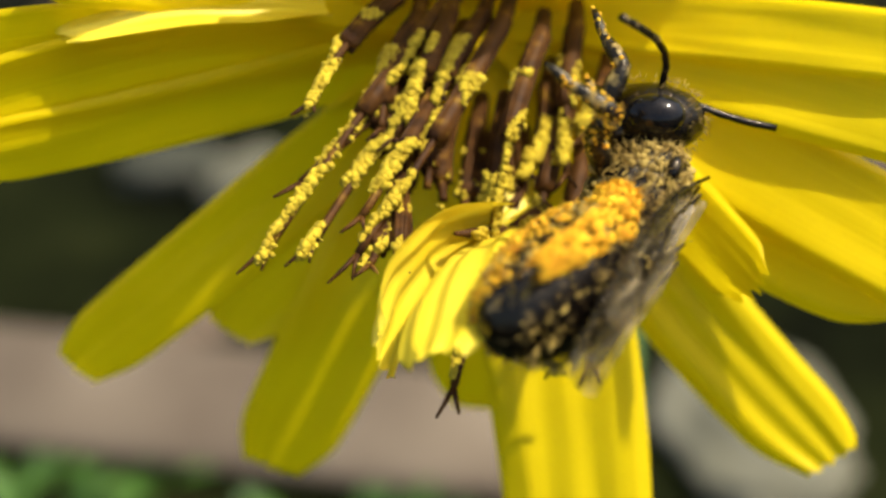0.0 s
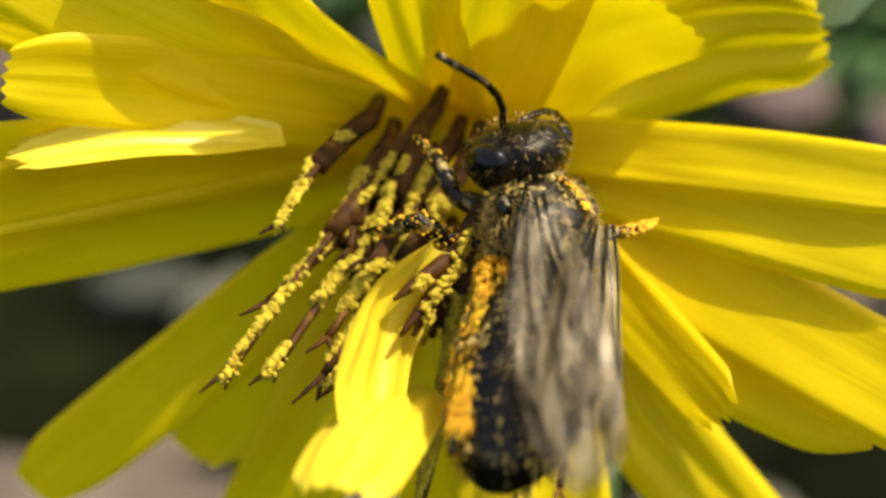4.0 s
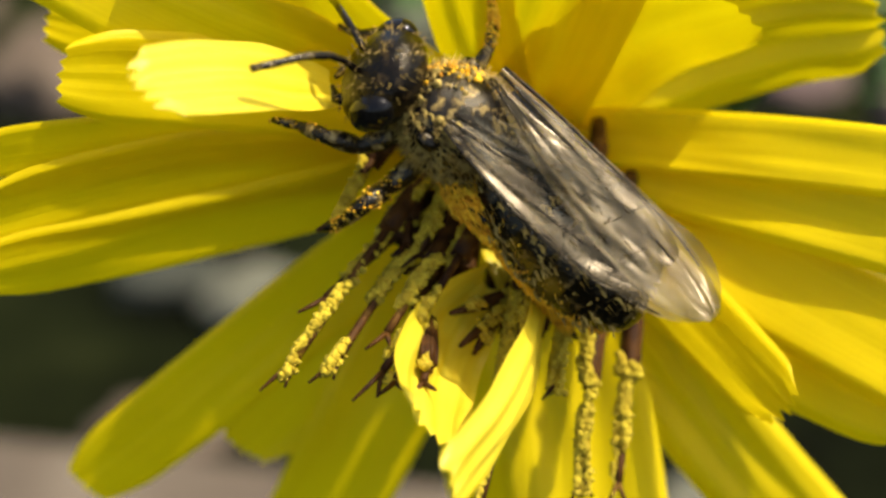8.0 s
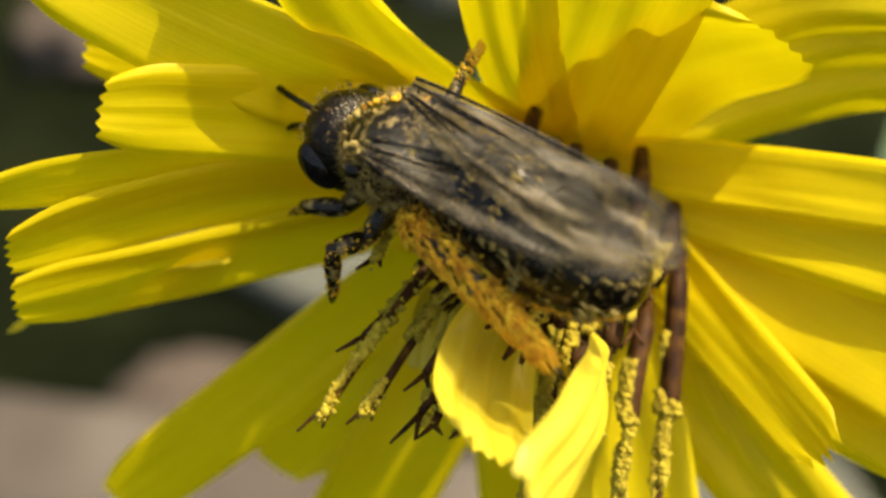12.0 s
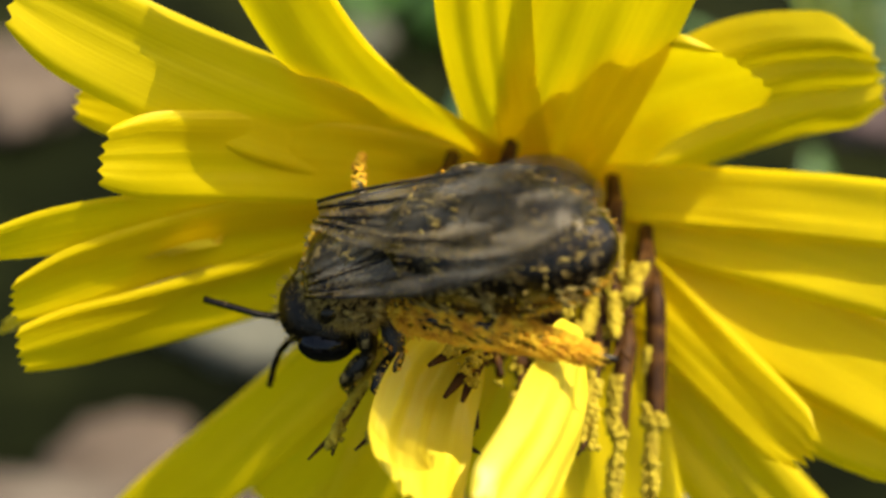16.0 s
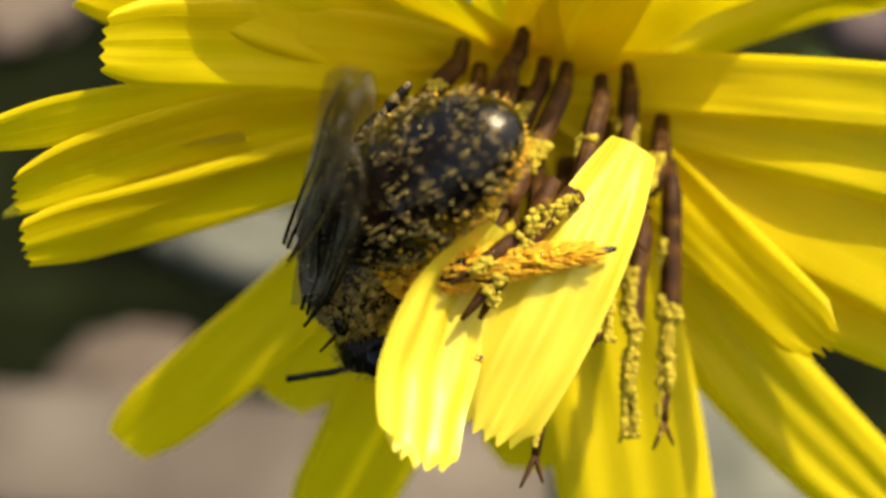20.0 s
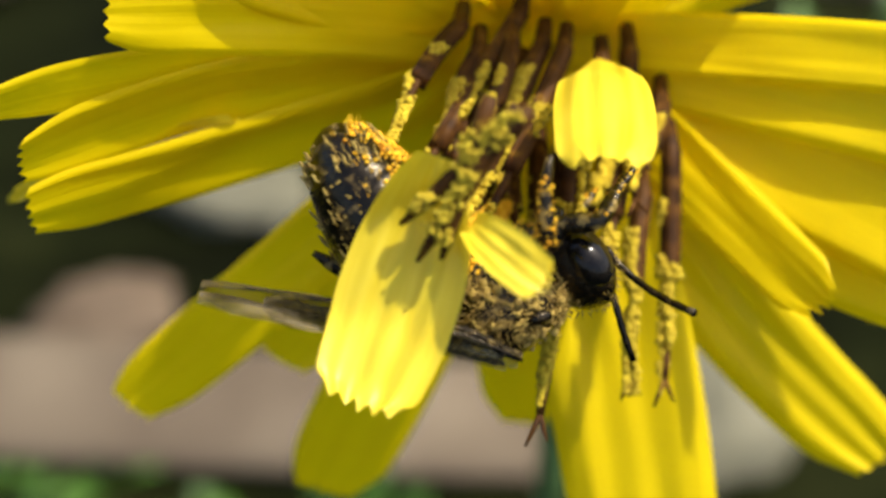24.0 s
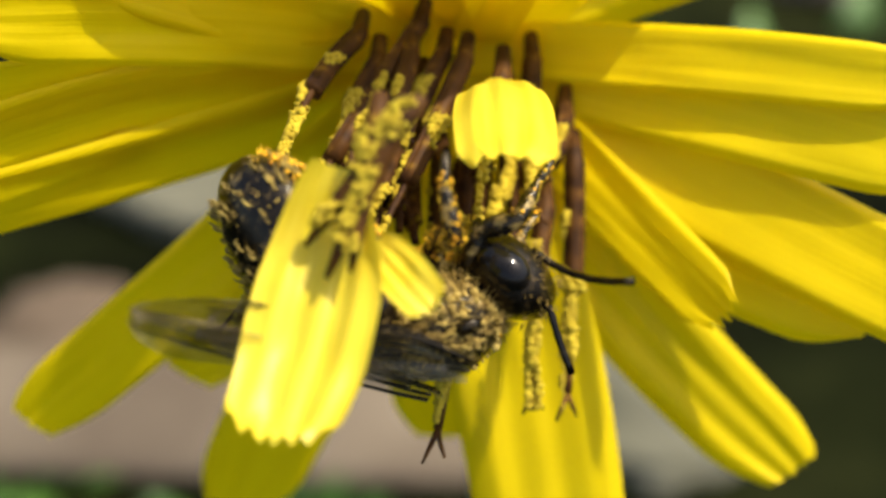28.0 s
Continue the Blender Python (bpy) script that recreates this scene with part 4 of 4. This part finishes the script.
FLORET_ONE = [
    (0, (1.21, -5.30, -0.74), (-0.433, -0.901, -0.005), (0.894, -0.430, 0.127)),
    (1, (0.81, -5.41, 2.24), (-0.088, -0.842, -0.533), (0.903, -0.294, 0.314)),
    (2, (0.77, -5.95, 2.35), (0.000, -0.752, -0.659), (0.915, -0.265, 0.303)),
    (3, (0.69, -5.63, 2.23), (-0.115, -0.736, -0.667), (0.860, -0.410, 0.305)),
    (5.5, (0.46, -5.58, 0.29), (-0.095, -0.995, 0.005), (0.932, -0.087, 0.353)),
    (6, (0.55, -5.72, 0.22), (-0.093, -0.991, 0.091), (0.926, -0.053, 0.373)),
    (7, (-0.05, -5.19, 0.23), (0.030, -0.998, 0.058), (0.845, 0.056, 0.532)),
    (8, (0.39, -4.17, -0.56), (-0.157, -0.987, 0.024), (0.753, -0.104, 0.649)),
    (9, (-0.04, -3.39, -0.47), (0.020, -0.999, -0.049), (0.558, -0.029, 0.830)),
    (10, (0.38, -2.92, -1.21), (0.040, -0.996, -0.085), (0.738, -0.028, 0.674)),
    (11, (0.28, -4.28, 0.24), (-0.016, -0.999, 0.047), (0.556, 0.030, 0.831)),
    (14, (-0.33, -4.76, 0.78), (-0.062, -0.998, -0.025), (0.613, -0.058, 0.788)),
    (15, (-0.87, -5.36, 1.07), (-0.038, -0.999, -0.015), (0.464, -0.031, 0.885)),
    (16, (-0.64, -5.29, 0.87), (-0.152, -0.987, -0.042), (0.564, -0.122, 0.817)),
    (17, (0.32, -4.95, 0.87), (-0.438, -0.694, -0.572), (-0.314, -0.478, 0.820)),
    (18, (0.09, -5.54, 1.43), (-0.359, -0.904, -0.231), (0.659, -0.421, 0.623)),
    (19, (-0.28, -6.84, 2.32), (-0.294, -0.924, -0.246), (0.749, -0.382, 0.542)),
    (20, (-0.31, -6.57, 1.61), (-0.299, -0.796, -0.526), (0.628, -0.580, 0.519)),
    (20.5, (-0.76, -6.28, 1.70), (-0.270, -0.769, -0.579), (-0.006, -0.600, 0.800)),
    (21, (-1.20, -5.98, 1.79), (-0.210, -0.766, -0.608), (-0.644, -0.360, 0.675)),
    (21.5, (-1.12, -6.99, 3.42), (-0.220, -0.742, -0.633), (-0.320, -0.558, 0.766)),
    (24, (-1.40, -7.52, 3.10), (-0.303, -0.585, -0.753), (-0.217, -0.727, 0.652)),
    (25, (-1.28, -7.08, 2.94), (-0.303, -0.759, -0.576), (0.082, -0.623, 0.778)),
    (26, (-1.14, -7.44, 3.05), (-0.213, -0.910, -0.357), (-0.336, -0.275, 0.901)),
    (27, (-0.99, -7.46, 3.06), (-0.184, -0.897, -0.402), (-0.293, -0.340, 0.894)),
    (28, (-1.09, -7.60, 3.27), (-0.196, -0.845, -0.497), (-0.248, -0.448, 0.859)),
]
FLORET_TWO = [
    (0, (1.26, -4.92, -1.36), (-0.155, -0.925, 0.347), (-0.414, 0.380, 0.827)),
    (1, (0.33, -5.15, -1.62), (-0.174, -0.904, 0.391), (-0.225, 0.423, 0.878)),
    (2, (0.40, -5.24, -1.34), (-0.212, -0.901, 0.378), (-0.158, 0.413, 0.897)),
    (3, (-0.06, -5.56, -1.97), (-0.170, -0.869, 0.464), (-0.055, 0.478, 0.876)),
    (5.5, (1.48, -6.15, -0.48), (-0.128, -0.919, 0.373), (0.630, 0.360, 0.685)),
    (6, (1.34, -6.09, -0.28), (-0.100, -0.905, 0.414), (0.994, -0.108, 0.002)),
    (7, (1.23, -5.44, -0.20), (-0.026, -0.921, 0.388), (0.979, 0.054, 0.195)),
    (8, (1.49, -4.40, -0.98), (-0.238, -0.958, 0.159), (0.970, -0.228, 0.078)),
    (9, (1.83, -3.85, -1.59), (-0.119, -0.911, 0.395), (0.987, -0.064, 0.150)),
    (10, (1.30, -3.07, -1.71), (-0.001, -0.953, 0.303), (0.836, 0.165, 0.523)),
    (11, (1.88, -4.91, -0.81), (-0.149, -0.897, 0.415), (0.971, -0.054, 0.231)),
    (14, (1.63, -5.37, 0.04), (-0.285, -0.913, 0.293), (0.937, -0.201, 0.286)),
    (15, (1.48, -5.53, 0.76), (-0.267, -0.921, 0.285), (0.895, -0.127, 0.428)),
    (16, (1.46, -5.45, 0.69), (-0.280, -0.936, 0.213), (0.849, -0.138, 0.510)),
    (17, (2.33, -4.58, 1.79), (-0.440, -0.815, -0.377), (0.494, -0.570, 0.656)),
    (18, (2.19, -4.95, 2.13), (-0.445, -0.856, -0.264), (0.582, -0.500, 0.641)),
    (19, (2.16, -5.40, 2.60), (-0.474, -0.685, -0.554), (0.371, -0.725, 0.580)),
    (20, (2.10, -4.66, 1.89), (-0.455, -0.692, -0.561), (0.091, -0.663, 0.744)),
    (21, (0.49, -3.59, 1.37), (-0.335, -0.934, -0.124), (0.249, -0.215, 0.944)),
    (21.5, (1.19, -1.97, 1.46), (-0.076, -0.945, 0.319), (-0.062, 0.324, 0.944)),
    (24, (1.74, -2.02, 1.08), (-0.115, -0.938, 0.328), (-0.039, 0.335, 0.942)),
    (25, (1.90, -1.79, 0.91), (-0.121, -0.920, 0.372), (0.003, 0.375, 0.927)),
    (26, (1.70, -1.64, 0.80), (-0.075, -0.931, 0.358), (-0.080, 0.364, 0.928)),
    (27, (1.70, -1.82, 0.73), (-0.059, -0.922, 0.383), (-0.066, 0.386, 0.920)),
    (28, (1.73, -1.87, 0.80), (-0.063, -0.917, 0.393), (-0.036, 0.396, 0.918)),
]
FLORET_THREE = [
    (0, (-2.50, -1.74, 1.22), (-0.905, -0.413, 0.102), (-0.106, -0.027, 0.885)),
    (0.5, (-2.52, -1.79, 1.16), (-0.903, -0.419, 0.095), (-0.092, -0.075, 0.910)),
    (1, (-2.52, -2.02, 1.30), (-0.906, -0.404, 0.127), (-0.049, -0.081, 0.916)),
    (2, (-2.60, -2.35, 1.48), (-0.912, -0.397, 0.102), (-0.058, -0.109, 0.926)),
    (3, (-2.70, -2.22, 1.26), (-0.911, -0.392, 0.126), (-0.041, -0.091, 0.921)),
    (3.5, (-2.67, -2.16, 1.25), (-0.909, -0.400, 0.116), (-0.052, -0.097, 0.922)),
    (5.5, (-3.29, -2.02, 1.18), (-0.890, -0.449, 0.083), (-0.091, -0.129, 0.932)),
    (6, (-2.50, -2.19, 1.20), (-0.893, -0.441, 0.093), (-0.066, -0.147, 0.941)),
    (7, (-3.95, -2.12, 0.87), (-0.883, -0.455, 0.115), (-0.019, -0.202, 0.960)),
    (7.5, (-4.43, -2.26, 1.25), (-0.973, -0.218, -0.077), (-0.146, 0.325, 0.934)),
    (7.8, (-3.80, -2.48, 0.65), (-0.930, -0.366, 0.046), (-0.090, 0.346, 0.934)),
    (8, (-2.66, -2.71, 2.59), (-0.423, -0.797, 0.431), (0.670, 0.045, 0.742)),
    (8.2, (-4.45, -2.20, 1.09), (-0.993, -0.074, -0.092), (-0.114, 0.398, 0.911)),
    (8.5, (-3.61, -2.96, 0.79), (-0.358, -0.895, 0.265), (0.492, 0.061, 0.869)),
    (9, (-2.12, -4.89, 1.53), (-0.098, -0.948, 0.304), (0.582, 0.193, 0.790)),
    (9.5, (-3.74, -2.04, 1.72), (-0.330, -0.880, 0.344), (0.067, 0.341, 0.938)),
    (10, (-4.26, -1.99, 1.06), (-0.258, -0.875, 0.411), (0.082, 0.403, 0.911)),
    (10.5, (-3.06, -1.90, 0.98), (-0.683, -0.706, 0.188), (-0.004, 0.261, 0.965)),
    (11, (-4.19, -2.70, 0.34), (-0.425, -0.874, 0.237), (0.055, 0.237, 0.970)),
    (11.5, (-5.36, -3.11, -0.57), (-0.940, -0.121, -0.320), (-0.342, 0.330, 0.880)),
    (13.5, (-5.84, -3.23, -0.17), (-0.924, -0.055, -0.378), (-0.337, 0.586, 0.737)),
    (14, (-5.98, -2.92, 0.25), (-0.901, -0.016, -0.434), (-0.354, 0.604, 0.714)),
    (16, (-5.55, -3.08, 0.83), (-0.906, -0.086, -0.415), (-0.396, 0.520, 0.757)),
    (17, (-5.33, -2.74, 0.95), (-0.933, -0.202, -0.298), (-0.360, 0.468, 0.807)),
    (18, (-5.10, -3.09, 0.98), (-0.900, -0.273, -0.340), (-0.428, 0.415, 0.803)),
    (19, (-4.91, -2.79, 1.04), (-0.927, -0.250, -0.283), (-0.372, 0.475, 0.798)),
    (20, (-5.23, -2.63, 0.42), (-0.946, -0.186, -0.264), (-0.323, 0.527, 0.786)),
    (21, (-5.14, -3.06, 0.76), (-0.938, -0.165, -0.304), (-0.344, 0.520, 0.781)),
    (21.5, (-5.04, -2.88, 0.75), (-0.951, -0.171, -0.256), (-0.308, 0.553, 0.775)),
    (23.5, (-5.71, -3.01, 0.38), (-0.920, -0.068, -0.384), (-0.340, 0.625, 0.703)),
    (24, (-5.48, -2.93, 0.17), (-0.931, -0.090, -0.354), (-0.332, 0.613, 0.717)),
    (25, (-5.38, -2.68, 0.10), (-0.935, -0.127, -0.333), (-0.335, 0.627, 0.703)),
    (26, (-5.57, -2.53, -0.12), (-0.930, -0.136, -0.343), (-0.354, 0.584, 0.730)),
    (27, (-5.31, -2.60, -0.18), (-0.929, -0.135, -0.344), (-0.356, 0.574, 0.738)),
    (28, (-5.27, -2.51, -0.16), (-0.922, -0.151, -0.358), (-0.374, 0.586, 0.719)),
]
FLORET_FOUR = [
    (0, (1.92, -3.70, -1.34), (-0.602, -0.788, -0.133), (0.127, -0.258, 0.957)),
    (0.25, (1.44, -3.35, -0.54), (-0.650, -0.391, 0.652), (0.743, -0.147, 0.653)),
    (0.5, (0.97, -3.01, 0.26), (0.007, 0.084, 0.996), (0.914, -0.403, 0.027)),
    (0.75, (1.29, -3.04, -0.07), (-0.453, -0.677, 0.581), (0.767, 0.036, 0.640)),
    (1, (1.60, -3.07, -0.40), (0.053, -0.978, -0.205), (0.116, -0.198, 0.973)),
    (3.5, (1.32, -3.57, -0.98), (0.067, -0.960, -0.272), (0.107, -0.264, 0.958)),
    (8, (0.26, -2.89, -0.45), (0.508, -0.729, -0.459), (0.191, -0.424, 0.885)),
    (14, (-1.88, -3.59, -0.77), (-0.161, -0.737, -0.657), (0.055, -0.671, 0.740)),
    (21, (-0.36, -3.76, -0.28), (0.218, -0.961, 0.168), (-0.385, 0.073, 0.920)),
    (21.5, (-0.35, -5.62, 1.54), (0.132, -0.985, 0.111), (-0.255, 0.074, 0.964)),
    (24, (-0.95, -8.05, 2.19), (0.693, -0.720, -0.036), (-0.412, -0.437, 0.800)),
    (25, (-0.83, -7.75, 2.25), (0.637, -0.590, -0.496), (-0.069, -0.685, 0.726)),
    (26, (-0.62, -7.64, 1.87), (0.660, -0.733, -0.162), (-0.314, -0.465, 0.828)),
    (27, (-0.31, -7.64, 1.92), (0.535, -0.843, -0.063), (-0.374, -0.303, 0.877)),
    (28, (-0.61, -7.78, 1.89), (0.572, -0.820, 0.001), (-0.405, -0.281, 0.870)),
]



def stand(p, fwd, up):
    f, u = Vector(fwd).normalized(), Vector(up)
    u = (u - f * u.dot(f)).normalized()
    r = f.cross(u)
    m = Matrix((r, f, u)).transposed().to_4x4()
    m.translation = Vector(p) * MM
    return m


def motions():
    walk(bee, [(t, stand(p, f, u)) for t, p, f, u, *_ in BEE])
    walk(abdomen, [(r[0], pose(0, -0.9 * MM, 0, r[4], 0, r[5])) for r in BEE])
    walk(head, [(r[0], pose(0, 0.95 * MM, 0, r[6], 0, r[7])) for r in BEE])
    fold = Matrix.Translation(Vector((0, -0.2, 0.5)) * MM)
    for w in WINGS:
        walk(w, [(r[0], fold @ pose(0, 0, 0, r[4] * (1.0 if r[0] < 5 else 0.8 if r[0] < 18.5 else 0.5), 0, r[5] * (1.0 if r[0] < 2.3 else 0.72 if r[0] < 5 else 0.8)) @ fold.inverted()) for r in BEE])
    for k, (feeler, base, rest) in enumerate(FEELERS):
        at = Matrix.Translation(base * MM)
        walk(feeler, [(r[0], at @ rest.rotation_difference(Vector(r[1 + k])).to_matrix().to_4x4() @ at.inverted()) for r in FEELER])
    hinge = Matrix.Translation(HIP * MM)
    walk(hind_leg, [(t, hinge @ REACH.rotation_difference(Vector(d)).to_matrix().to_4x4() @ hinge.inverted()) for t, d in HIND_LEG])
    for floret, rows in ((floret_one, FLORET_ONE), (floret_two, FLORET_TWO), (floret_three, FLORET_THREE), (floret_four, FLORET_FOUR)):
        walk(floret, [(t, stand(p, f, u)) for t, p, f, u in rows])


motions()
